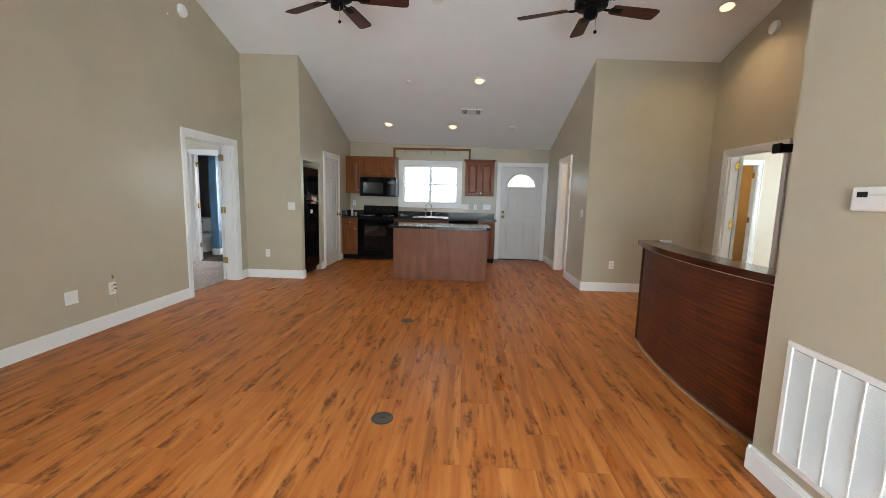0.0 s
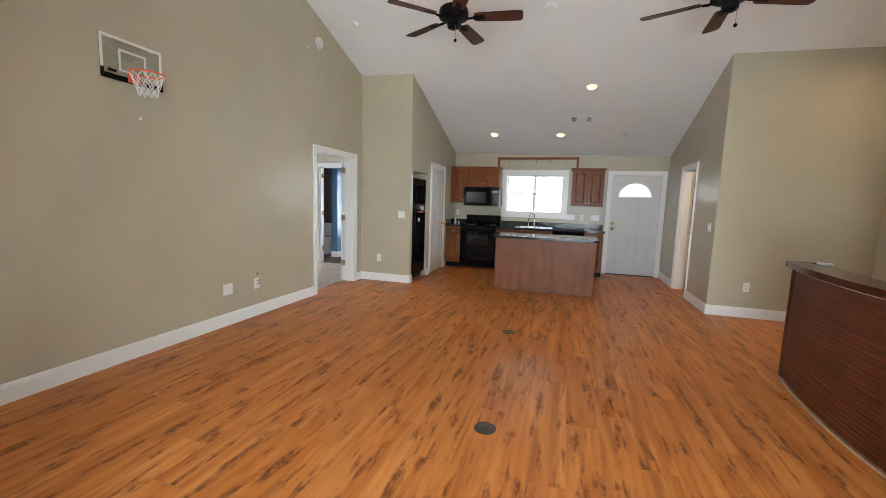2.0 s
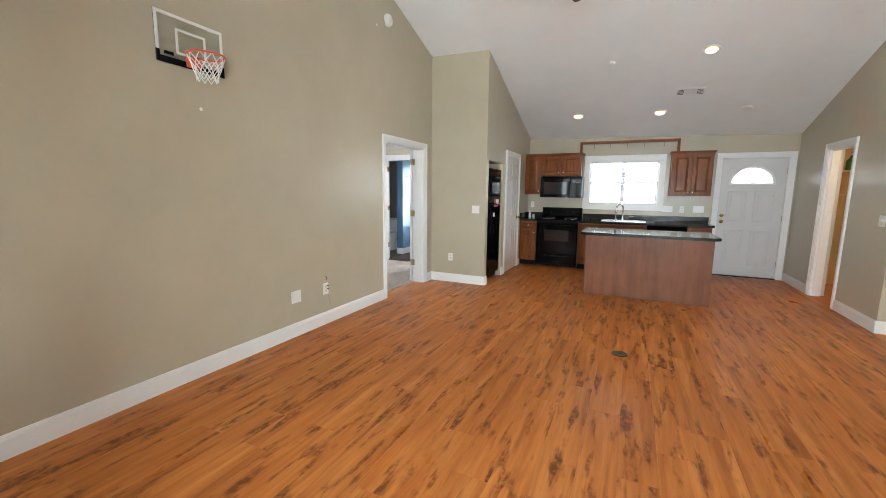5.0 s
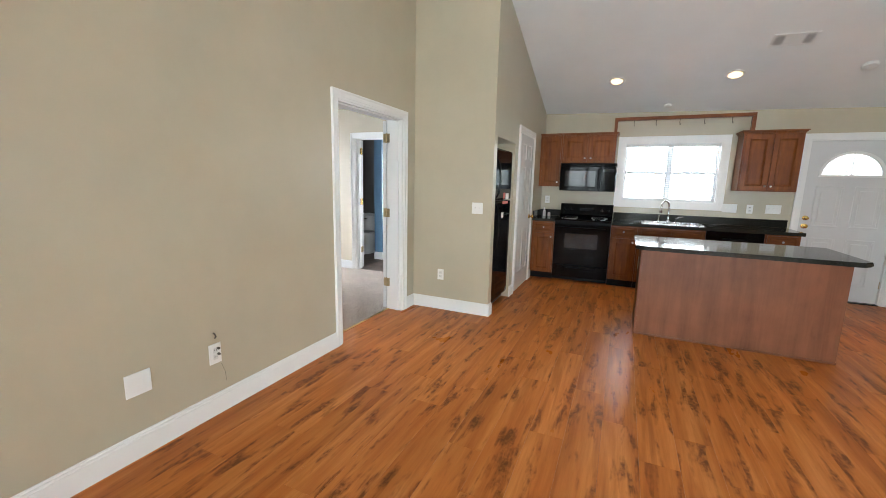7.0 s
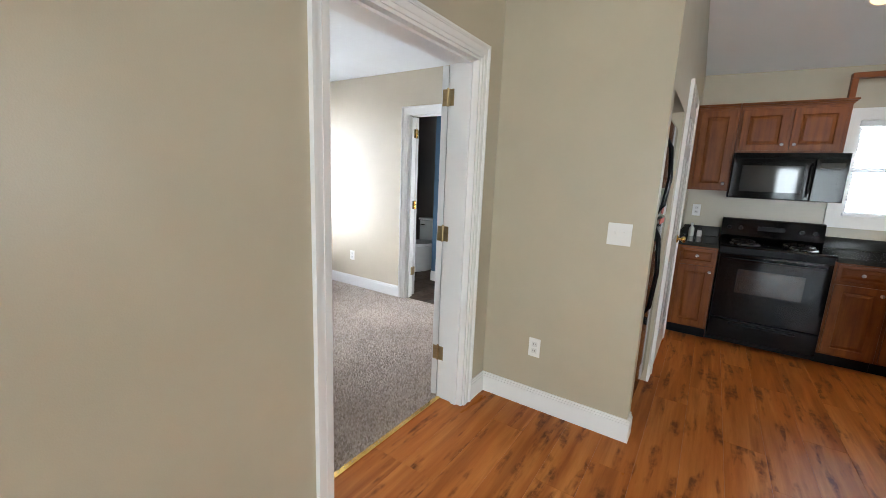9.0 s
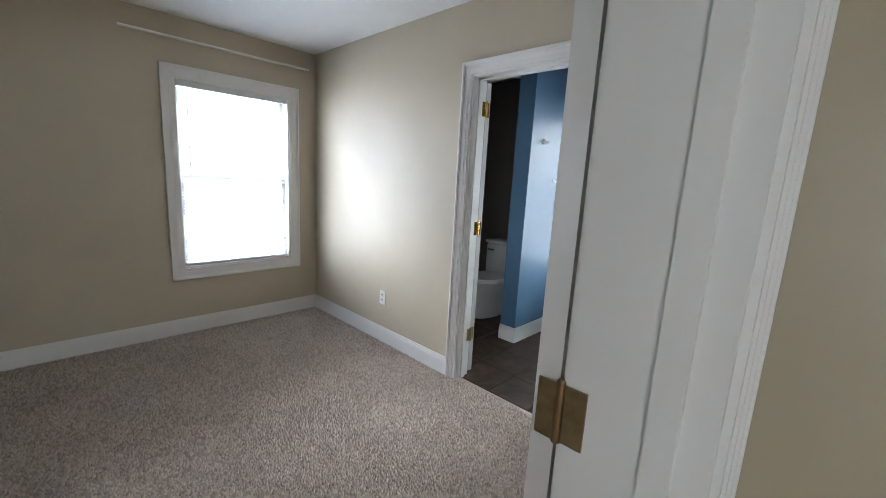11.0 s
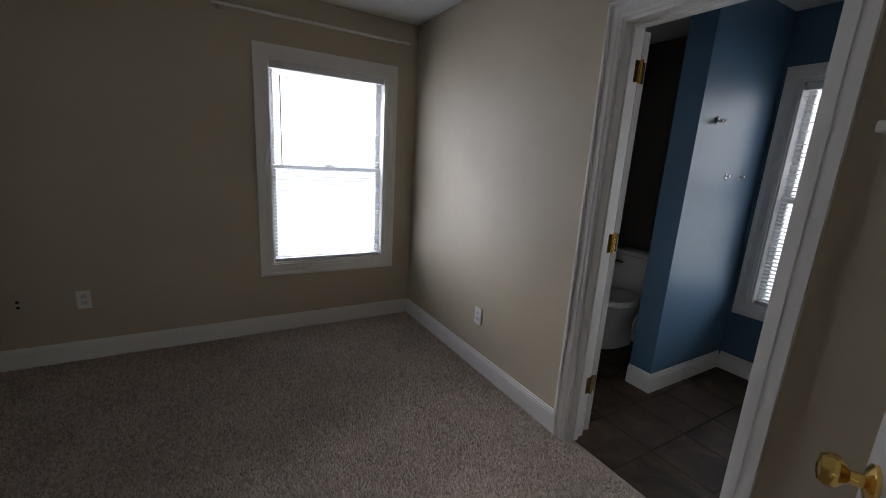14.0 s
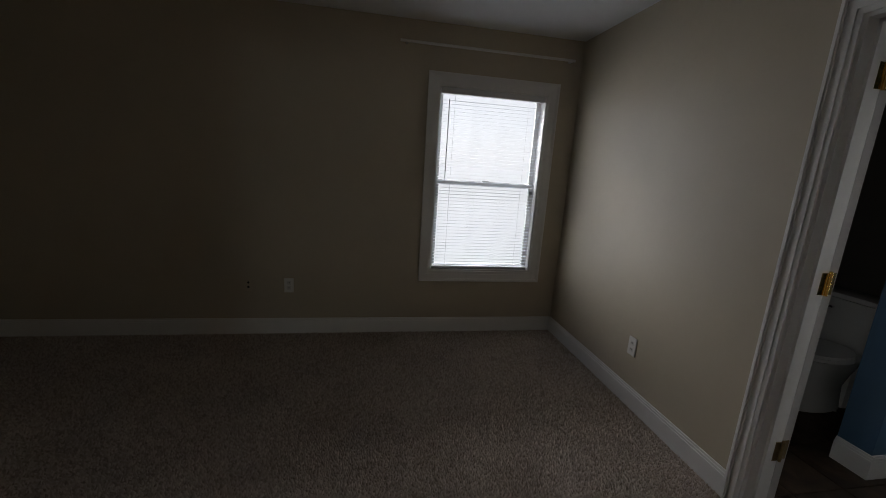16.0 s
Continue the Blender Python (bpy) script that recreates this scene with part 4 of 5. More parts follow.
YC = 7.905            # base cabinet fronts
def base_cabinet(x0, x1, drawers, doors, label):
    c = thing("base_cabinet", label, "cabinet", group="kitchen base cabinets")
    part("body", B((x0, x1, YC, YK - 0.001, 0.10, 0.868)), CAB, c)
    part("toe_kick", B((x0, x1, YC + 0.06, YK - 0.02, 0.0, 0.099)), BLACKM, c, "dark recessed toe kick")
    for a, b, k in drawers:
        cab_front(c, "drawer", a, b, 0.715, 0.850, YC - 0.001, ((a + b) / 2, 0.783) if k else None, True)
    for a, b, kx in doors:
        cab_front(c, "door", a, b, 0.115, 0.690, YC - 0.001, (kx, 0.645))
    return c


base_cabinet(-2.086, -1.760, [(-2.045, -1.777, True)], [(-2.045, -1.777, -1.80)], "stained maple base cabinet beside the range")
base_cabinet(-0.992, -0.66, [(-0.975, -0.68, True)], [(-0.975, -0.68, -0.705)], "stained maple base cabinet beside the range")
base_cabinet(-0.658, 0.125, [(-0.64, -0.275, False), (-0.255, 0.107, False)], [(-0.64, -0.275, -0.30), (-0.255, 0.107, -0.23)], "stained maple sink base cabinet with two doors")
base_cabinet(0.737, 1.08, [(0.755, 1.062, True)], [(0.755, 1.062, 0.785)], "stained maple base cabinet beside the entry door")
dw = thing("dishwasher", "black dishwasher under the counter", "dishwasher")
part("body", B((0.130, 0.732, YC, YK - 0.03, 0.10, 0.868)), BLACKM, dw)
part("door", B((0.134, 0.728, YC - 0.024, YC - 0.001, 0.105, 0.735), bevel=0.005), BLACK, dw)
part("control_panel", B((0.134, 0.728, YC - 0.028, YC - 0.001, 0.740, 0.864), bevel=0.006), BLACK, dw)
part("handle", B((0.30, 0.56, YC - 0.036, YC - 0.027, 0.765, 0.785), bevel=0.003), BLACKM, dw)
part("toe_kick", B((0.13, 0.732, YC + 0.05, YK - 0.05, 0, 0.099)), BLACKM, dw)

for x0, x1, lab in ((-2.087, -1.760, "short dark speckled laminate worktop with backsplash"), (-0.992, 1.105, "dark speckled laminate worktop with backsplash and sink")):
    wt = thing("worktop", lab, "worktop")
    y0 = YC - 0.045
    if x0 < -1.5:
        part("slab", B((x0, x1, y0, YK - 0.001, 0.869, 0.908), bevel=0.006), STONE, wt)
    else:
        bm = bmesh.new()
        for b in ((x0, -0.60, y0, YK - 0.001, 0.869, 0.908), (0.10, x1, y0, YK - 0.001, 0.869, 0.908), (-0.60, 0.10, y0, 7.97, 0.869, 0.908), (-0.60, 0.10, 8.40, YK - 0.001, 0.869, 0.908)):
            box(bm, *b)
        part("slab", bm, STONE, wt)
        part("front_edge", B((x0, x1, y0 - 0.006, y0 + 0.002, 0.867, 0.907), bevel=0.003), STONE, wt)
    part("backsplash", B((x0, x1, YK - 0.022, YK - 0.001, 0.909, 1.010), bevel=0.004), STONE, wt)
part("side_splash", B((-2.087, -2.067, YC - 0.03, YK - 0.023, 0.909, 1.010), bevel=0.004), STONE, bpy.data.objects["worktop"])

sk = thing("sink", "double-bowl stainless steel sink set in the worktop", "sink")
bm = bmesh.new()
for x0, x1 in ((-0.585, -0.265), (-0.235, 0.085)):
    box(bm, x0, x1, 7.99, 8.38, 0.755, 0.760)
    for b in ((x0, x0 + 0.004, 7.99, 8.38, 0.755, 0.908), (x1 - 0.004, x1, 7.99, 8.38, 0.755, 0.908), (x0, x1, 7.99, 7.994, 0.755, 0.908), (x0, x1, 8.376, 8.38, 0.755, 0.908)):
        box(bm, *b)
part("bowl", bm, STEEL, sk)
part("rim", B((-0.615, -0.585, 7.955, 8.415, 0.909, 0.916), (0.085, 0.115, 7.955, 8.415, 0.909, 0.916), (-0.585, 0.085, 7.955, 7.99, 0.909, 0.916), (-0.585, 0.085, 8.38, 8.415, 0.909, 0.916), (-0.265, -0.235, 7.99, 8.38, 0.909, 0.914)), STEEL, sk)
fc = thing("faucet", "chrome gooseneck faucet with side lever and sprayer", "faucet")
fx, fy = -0.27, 8.40
part("base", lathe([(0.030, 0), (0.030, 0.008), (0.018, 0.020), (0.016, 0.07)], 20, 'Z', (fx, fy, 0.916)), CHROME, fc, smooth=True)
pts = [(fx, fy, 0.98), (fx, fy, 1.12)] + [(fx - 0.055 * (1 - math.cos(a)), fy - 0.07 * (1 - math.cos(a)), 1.12 + 0.09 * math.sin(a)) for a in (math.pi * i / 12 for i in range(1, 13))] + [(fx - 0.11, fy - 0.14, 1.075)]
part("spout", tube(pts, 0.013, 12), CHROME, fc, smooth=True)
part("spray_head", lathe([(0.013, 0), (0.019, 0.012), (0.019, 0.05), (0.014, 0.06)], 16, 'Z', (fx - 0.11, fy - 0.14, 1.045)), CHROME, fc, smooth=True)
part("lever", tube([(fx + 0.10, fy, 0.916), (fx + 0.10, fy, 0.965), (fx + 0.13, fy - 0.02, 0.985), (fx + 0.18, fy - 0.05, 0.992)], 0.009, 10), CHROME, fc, smooth=True)
part("side_sprayer", lathe([(0.02, 0), (0.018, 0.02), (0.012, 0.03), (0.014, 0.07), (0.01, 0.085)], 16, 'Z', (fx - 0.12, fy, 0.916)), CHROME, fc, smooth=True)
sh = thing("shaker", "small glass shaker with white cap on the worktop", "shaker")
part("jar", lathe([(0.018, 0), (0.022, 0.004), (0.022, 0.05), (0.017, 0.062)], 18, 'Z', (-1.93, 8.38, 0.908)), PLASTIC_IN, sh, smooth=True)
part("lid", lathe([(0.018, 0), (0.018, 0.016), (0.012, 0.024)], 18, 'Z', (-1.93, 8.38, 0.970)), DARKV, sh, smooth=True)
sh2 = thing("soap_bottle", "small white bottle standing on the worktop", "bottle")
part("body", lathe([(0.022, 0), (0.024, 0.005), (0.023, 0.08), (0.010, 0.10), (0.010, 0.112)], 18, 'Z', (-2.0, 8.35, 0.908)), PLASTIC, sh2, smooth=True)
part("cap", lathe([(0.012, 0), (0.012, 0.018), (0.008, 0.022)], 14, 'Z', (-2.0, 8.35, 1.02)), PLASTIC, sh2, smooth=True)

# island
isl = thing("kitchen_island", "kitchen island with faded stained panel sides", "island")
ix0, ix1, iy0, iy1 = -0.668, 0.828, 6.050, 6.615
part("body", B((ix0 + 0.004, ix1 - 0.004, iy0 + 0.004, iy1 - 0.004, 0.09, 0.849)), CAB, isl)
part("toe_kick", B((ix0 + 0.02, ix1 - 0.02, iy0 + 0.006, iy1 - 0.07, 0, 0.089)), BLACKM, isl)
part("front_panel", B((ix0, ix1, iy0 - 0.006, iy0 + 0.003, 0.002, 0.849), bevel=0.001), ISL, isl, "faded reddish stained panel")
part("side_panel", B((ix0 - 0.002, ix0 + 0.003, iy0 + 0.004, iy1, 0.002, 0.849)), CAB, isl)
part("side_panel", B((ix1 - 0.003, ix1 + 0.002, iy0 + 0.004, iy1, 0.002, 0.849)), CAB, isl)
part("corner_bead", B((ix0 - 0.008, ix0 + 0.012, iy0 - 0.011, iy0 - 0.005, 0.002, 0.849), bevel=0.002), ISL, isl)
part("shoe_moulding", B((ix0 - 0.004, ix1 + 0.004, iy0 - 0.016, iy0 - 0.006, 0.0, 0.016), bevel=0.004), ISL, isl)
for x0, x1 in ((ix0 + 0.02, -0.20), (-0.18, 0.31), (0.33, ix1 - 0.02)):
    part("door", B((x0, x1, iy1 - 0.003, iy1 + 0.016, 0.12, 0.83), bevel=0.004), CAB, isl)
part("outlet_plate", B((ix0 - 0.008, ix0 - 0.002, 6.45, 6.52, 0.56, 0.675), bevel=0.002), PLASTIC, isl, "white outlet plate")
tx0, tx1, ty0, ty1 = -0.735, 0.862, 5.805, 6.65
bm = bmesh.new()
ch = 0.07
outline = [(tx0 + ch, ty0), (tx1 - ch, ty0), (tx1, ty0 + ch), (tx1, ty1), (tx0, ty1), (tx0, ty0 + ch)]
lo = [bm.verts.new((x, y, 0.850)) for x, y in outline]
hi = [bm.verts.new((x, y, 0.887)) for x, y in outline]
bm.faces.new(hi)
bm.faces.new(lo[::-1])
for i in range(6):
    j = (i + 1) % 6
    bm.faces.new((lo[i], lo[j], hi[j], hi[i]))
bmesh.ops.bevel(bm, geom=[e for e in bm.edges if abs(e.verts[0].co.z - e.verts[1].co.z) < 1e-4], offset=0.006, segments=2, affect='EDGES')
it = thing("island_worktop", "dark speckled laminate worktop on the island", "worktop")
part("slab", bm, STONE, it)

# fridge in its niche
fr = thing("fridge", "tall black fridge with rounded doors in a niche", "fridge")
fx1 = XP - 0.045
part("body", B((XL + 0.06, fx1 - 0.065, YJ + 0.135, 6.64, 0.02, 1.77), bevel=0.006), BLACKM, fr)
for z0, z1, nm in ((0.09, 1.21, "fridge_door"), (1.22, 1.77, "freezer_door")):
    d = part(nm, B((fx1 - 0.062, fx1 + 0.028, YJ + 0.135, 6.64, z0, z1), bevel=0.022), BLACK, fr)
    za, zb = (0.68, 1.18) if z0 < 1 else (1.25, 1.65)
    part("handle", tube([(fx1 + 0.026, 6.03, za), (fx1 + 0.055, 6.03, za + 0.05), (fx1 + 0.070, 6.03, (za + zb) / 2), (fx1 + 0.055, 6.03, zb - 0.05), (fx1 + 0.026, 6.03, zb)], 0.012, 10), BLACK, d, smooth=True)
part("kick_grille", B((fx1 - 0.06, fx1 - 0.03, YJ + 0.145, 6.63, 0.02, 0.085)), BLACKM, fr)
for y0, y1, z0, z1, mt, lab in ((6.30, 6.38, 1.235, 1.30, REDP, "red paper magnet"), (6.40, 6.52, 1.225, 1.29, PAPER, "white paper note"), (6.28, 6.50, 1.175, 1.205, REDP, "red paper strip"), (6.25, 6.33, 1.02, 1.08, PAPER, "white paper magnet")):
    part("magnet", B((fx1 + 0.0285, fx1 + 0.031, y0, y1, z0, z1)), mt, fr, lab)


# ---- bar ----
bar = thing("bar_counter", "curved dark mahogany bar with reeded front", "bar")


def bar_curve(off, n=24):
    """Front line of the bar in plan, bowed towards the room; off moves it out along its normal."""
    pts = []
    for i in range(n + 1):
        s = i / n
        y = 3.62 + (1.727 - 3.62) * s
        x = 2.165 - 0.105 * (1 - (2 * s - 1) ** 2) + 0.02 * (1 - s)
        slope = (-0.105 * -4 * (2 * s - 1) - 0.02) / (1.727 - 3.62)
        nrm = Vector((-1, slope, 0)).normalized()
        pts.append((x + nrm.x * off, min(max(y + nrm.y * off, 1.7235), 3.70)))
    return pts


def bar_sheet(off0, off1, z0, z1, trim_end=0.0):
    a, b = bar_curve(off0), bar_curve(off1)
    bm = bmesh.new()
    rows = []
    for (x0, y0), (x1, y1) in zip(a, b):
        rows.append([bm.verts.new(p) for p in ((x0, y0, z0), (x0, y0, z1), (x1, y1, z1), (x1, y1, z0))])
    for r, q in zip(rows, rows[1:]):
        for i in range(4):
            j = (i + 1) % 4
            bm.faces.new((r[i], q[i], q[j], r[j]))
    bm.faces.new(rows[0])
    bm.faces.new(rows[-1][::-1])
    return bm


part("body", bar_sheet(-0.001, -0.16, 0.02, 0.926), BARW, bar)
zz = 0.03
while zz < 0.90:
    part("reed", bar_sheet(0.010 + random.uniform(-0.0012, 0.0012), 0.0, zz, zz + 0.0292), BARW, bar)
    zz += 0.0305
part("end_post", B((2.178, 2.36, 3.622, 3.66, 0.0, 0.926), bevel=0.004), BARTOP, bar, "smooth dark end board")
part("shoe_moulding", bar_sheet(0.020, 0.0, 0.0, 0.016), plain("worn_shoe_stain", (0.30, 0.19, 0.11), 0.5, spread=0.35, scale=50), bar, "pale worn shoe moulding along the floor")
cpx, cpy = bar_curve(0.0)[0]
part("corner_post", B((cpx - 0.022, cpx + 0.03, cpy - 0.075, cpy + 0.001, 0.0, 0.926), bevel=0.008), BARTOP, bar, "smooth dark corner post")
part("rope_trim", bar_sheet(0.030, 0.002, 0.921, 0.931), plain("pale_worn_edge", (0.42, 0.34, 0.27), 0.5, spread=0.3, scale=60), bar, "pale worn beading under the top")
part("top", bar_sheet(0.047, -0.18, 0.937, 0.976), BARTOP, bar, "glossy dark wooden bar top")
part("top_nosing", bar_sheet(0.056, 0.046, 0.933, 0.979), BARTOP, bar)
(fx0, fy0), (fx1_, fy1_) = bar_curve(0.056)[0], bar_curve(-0.18)[0]
rim_ = [(fx0, fy0 + 0.0002), (fx0 + 0.004, fy0 + 0.035), (fx0 + 0.02, fy0 + 0.058), (fx0 + 0.05, fy0 + 0.07), (fx1_ - 0.05, fy0 + 0.07), (fx1_ - 0.015, fy0 + 0.055), (fx1_, fy0 + 0.02), (fx1_, fy0 + 0.0002)]
bm = bmesh.new()
lo = [bm.verts.new((x, y, 0.935)) for x, y in rim_]
hi = [bm.verts.new((x, y, 0.976)) for x, y in rim_]
bm.faces.new(hi)
bm.faces.new(lo[::-1])
for i in range(len(rim_)):
    j = (i + 1) % len(rim_)
    bm.faces.new((lo[i], lo[j], hi[j], hi[i]))
part("top_end", bm, BARTOP, bar, "rounded overhanging end of the bar top")
part("rear_shelf", bar_sheet(-0.185, -0.55, 0.82, 0.85), plain("cream_laminate", (0.55, 0.47, 0.36), 0.35), bar, "cream laminate work shelf")
part("rear_support", bar_sheet(-0.185, -0.205, 0.0, 0.819), BARW, bar)
part("rear_support", bar_sheet(-0.52, -0.55, 0.0, 0.819), BARW, bar)
gl = thing("dish", "small clear dish on the bar top", "dish")
part("body", lathe([(0.02, 0), (0.045, 0.006), (0.05, 0.016), (0.046, 0.016), (0.02, 0.006)], 18, 'Z', (2.32, 3.52, 0.976)), PLASTIC_IN, gl, smooth=True)


# ---- ceiling fans ----
def fan(x, y, z, turn, label):
    f = thing("ceiling_fan", label, "ceiling fan", pose(x, y, z), group="ceiling fans")
    top = vault(y, x) - z
    part("canopy", lathe([(0.075, top), (0.072, top - 0.03), (0.05, top - 0.06), (0.016, top - 0.075)], 24), BLACKM, f, smooth=True)
    part("downrod", lathe([(0.013, 0.10), (0.013, top - 0.07)], 14), BLACKM, f, smooth=True)
    part("motor", lathe([(0.03, 0.125), (0.095, 0.115), (0.135, 0.09), (0.145, 0.05), (0.14, 0.01), (0.115, -0.005), (0.06, -0.012)], 32), BLACKM, f, "dark bronze motor housing", smooth=True)
    part("switch_housing", lathe([(0.055, -0.010), (0.062, -0.03), (0.058, -0.075), (0.035, -0.09), (0.008, -0.094)], 28), BLACKM, f, smooth=True)
    part("pull_chain", tube([(0.035, -0.04, -0.07), (0.036, -0.045, -0.20)], 0.002, 6), BRONZE, f)
    part("pull_knob", lathe([(0.004, 0), (0.013, -0.008), (0.014, -0.022), (0.006, -0.03)], 14, 'Z', (0.036, -0.045, -0.198)), BLACKM, f, smooth=True)
    bm = bmesh.new()
    out = [(0.20, -0.050), (0.23, -0.060), (0.60, -0.072), (0.645, -0.066), (0.66, -0.040), (0.66, 0.040), (0.645, 0.066), (0.60, 0.072), (0.23, 0.060), (0.20, 0.050)]
    lo = [bm.verts.new((a, b, -0.003)) for a, b in out]
    hi = [bm.verts.new((a, b, 0.003)) for a, b in out]
    bm.faces.new(hi)
    bm.faces.new(lo[::-1])
    for i in range(len(out)):
        j = (i + 1) % len(out)
        bm.faces.new((lo[i], lo[j], hi[j], hi[i]))
    blade = mesh_from("blade", bm, BLADE)
    bm = bmesh.new()
    tube([(0.10, 0, -0.004), (0.15, 0, -0.012), (0.19, 0, -0.008)], 0.011, 8, bm)
    box(bm, 0.185, 0.30, -0.028, 0.028, -0.009, -0.004, bevel=0.002)
    iron = mesh_from("blade_iron", bm, BLACKM)
    for k in range(5):
        a = turn + 72 * k
        for nm, me in (("blade", blade), ("blade_iron", iron)):
            o = new(nm, me)
            o.parent = f
            o.matrix_basis = pose(0, 0, 0.012, 0, 0, a) @ pose(0, 0, 0, -12, 0, 0)
    return f


fan(-0.785, 3.62, 3.128, 8, "dark bronze ceiling fan with five brown blades")
fan(1.515, 3.6, 3.04, 14, "dark bronze ceiling fan with five brown blades at rest")


# ---- ceiling fittings ----
SLOPE = -math.degrees(math.atan(0.333))


def on_vault(x, y):
    return pose(x, y, vault(y, x) - 0.001, SLOPE, math.degrees(math.atan(0.0245)), 0)


for k, (x, y, w) in enumerate(((0.618, 6.294, 20), (-1.083, 7.72, 15), (0.174, 7.71, 13), (3.384, 4.80, 60))):
    rl = thing("recessed_light", "lit recessed ceiling light with white trim ring", "ceiling light", on_vault(x, y), group="recessed lights")
    part("trim_ring", lathe([(0.070, 0.0), (0.072, -0.006), (0.095, -0.008), (0.100, -0.002), (0.100, 0.0)], 32), WHITE, rl, smooth=True)
    part("lens", lathe([(0.070, -0.001), (0.066, -0.007), (0.03, -0.012), (0.002, -0.013)], 32), LAMP, rl, "glowing warm lens", smooth=True)
    sp = new("can_light", bpy.data.lights.new("can_light", 'SPOT'))
    sp.data.energy = w
    sp.data.color = (1.0, 0.72, 0.42)
    sp.data.spot_size = radians(140)
    sp.data.spot_blend = 0.8
    sp.data.shadow_soft_size = 0.06
    sp.matrix_world = pose(x, y, vault(y, x) - 0.035, 0, 0, 0)
for x, y, r, h, lab in ((0.046, 4.794, 0.07, 0.035, "round white smoke detector"), (-2.521, 4.783, 0.045, 0.03, "small round white ceiling sensor"),
                        (1.31, 7.66, 0.07, 0.03, "round white smoke detector"), (-0.43, 8.34, 0.05, 0.022, "small round white ceiling cap"), (-0.507, 6.356, 0.035, 0.025, "small white sprinkler cap")):
    d = thing("smoke_detector" if r > 0.06 else "ceiling_sensor", lab, "smoke detector" if r > 0.06 else "sensor", on_vault(x, y))
    part("base", lathe([(r, 0), (r, -h * 0.4)], 28), PLASTIC, d, smooth=True)
    part("cover", lathe([(r * 0.94, -h * 0.41), (r * 0.9, -h * 0.8), (r * 0.6, -h), (0.004, -h * 1.02)], 28), PLASTIC, d, smooth=True)
vt = thing("ceiling_vent", "white metal ceiling register with slats", "vent", on_vault(0.518, 7.165))
part("frame", B((-0.18, 0.18, -0.095, -0.075, -0.010, 0), (-0.18, 0.18, 0.075, 0.095, -0.010, 0), (-0.18, -0.16, -0.075, 0.075, -0.010, 0), (0.16, 0.18, -0.075, 0.075, -0.010, 0)), WHITE, vt)
# flat dark sheet stands in for the shade inside the duct
part("backing", B((-0.16, 0.16, -0.075, 0.075, -0.002, 0)), DARKV, vt, "dark sheet for the shaded duct opening")
part("damper", B((-0.085, 0.085, -0.074, 0.074, -0.008, -0.004)), WHITE, vt)
for i in range(5):
    for s in (-1, 1):
        x = s * (0.097 + 0.014 * i)
        part("slat", B((x - 0.003, x + 0.003, -0.074, 0.074, -0.009, -0.004)), WHITE, vt)


# ---- wall fittings ----
def on_wall(x, y, z, way):
    """Frame on a wall: local x along it, local -y out of it towards the room. way: turn about z."""
    return pose(x, y, z, 0, 0, way)


FACE_E, FACE_W, FACE_S = 90, -90, 0     # fittings that look towards +x, -x, -y


def plate(m, label, wide=0.072, high=0.118, kind_="outlet", gangs=1, group="wall plates"):
    p = thing("wall_outlet" if kind_ == "outlet" else "light_switch", label, "outlet" if kind_ == "outlet" else "switch", m, group=group)
    part("plate", B((-wide / 2, wide / 2, -0.007, -0.001, -high / 2, high / 2), bevel=0.0025), PLASTIC, p)
    for g in range(gangs):
        cx_ = (g - (gangs - 1) / 2) * 0.046
        if kind_ == "outlet":
            for s in (-1, 1):
                sock = part("socket", B((cx_ - 0.016, cx_ + 0.016, -0.0095, -0.0065, s * 0.021 - 0.014, s * 0.021 + 0.014), bevel=0.002), PLASTIC_IN, p)
                for dx in (-0.006, 0.006):
                    part("slot", B((cx_ + dx - 0.0013, cx_ + dx + 0.0013, -0.0102, -0.0096, s * 0.021 - 0.003, s * 0.021 + 0.007)), DARKV, sock)
        else:
            part("toggle", B((cx_ - 0.005, cx_ + 0.005, -0.017, -0.006, -0.004, 0.014), bevel=0.002), PLASTIC, p)
    return p


plate(on_wall(XL, 2.982, 0.386, FACE_E), "blank white wall plate above the baseboard", 0.118, 0.118, gangs=0)
plate(on_wall(XL, 3.392, 0.378, FACE_E), "white outlet with loose coaxial cable ends", 0.075, 0.122)
cb = thing("loose_cable", "grey cable stub poking from the wall outlet", "cable")
part("cord", tube([(XL + 0.001, 3.40, 0.47), (XL + 0.018, 3.395, 0.485), (XL + 0.022, 3.385, 0.505), (XL + 0.016, 3.38, 0.512)], 0.004, 8), GREYM, cb)
for z in (0.41, 0.375):
    part("connector", lathe([(0.006, 0), (0.008, 0.012), (0.005, 0.02)], 10, 'X', (XL + 0.010, 3.405, z)), GREYM, cb)
sc_ = thing("wall_scuff", "faint dark scratch down the wall paint", "stain", kind="structure")
part("scratch", tube([(XL + 0.0006, 3.43, 0.30), (XL + 0.0006, 3.45, 0.24), (XL + 0.0006, 3.455, 0.18)], 0.0018, 5), plain("grey_scuff", (0.22, 0.19, 0.14), 0.7), sc_)
plate(on_wall(-2.243, YJ, 1.143, FACE_S), "white double light switch plate", 0.118, 0.116, "switch", 2)
plate(on_wall(-2.645, YJ, 0.395, FACE_S), "white wall outlet beside the bedroom door")
plate(on_wall(2.655, YR, 0.40, FACE_S), "white wall outlet on the return wall")
plate(on_wall(XR, 5.90, 1.147, FACE_W), "white double light switch beside the laundry door", 0.118, 0.116, "switch", 2)
plate(on_wall(-1.99, YK, 1.165, FACE_S), "white outlet above the worktop")
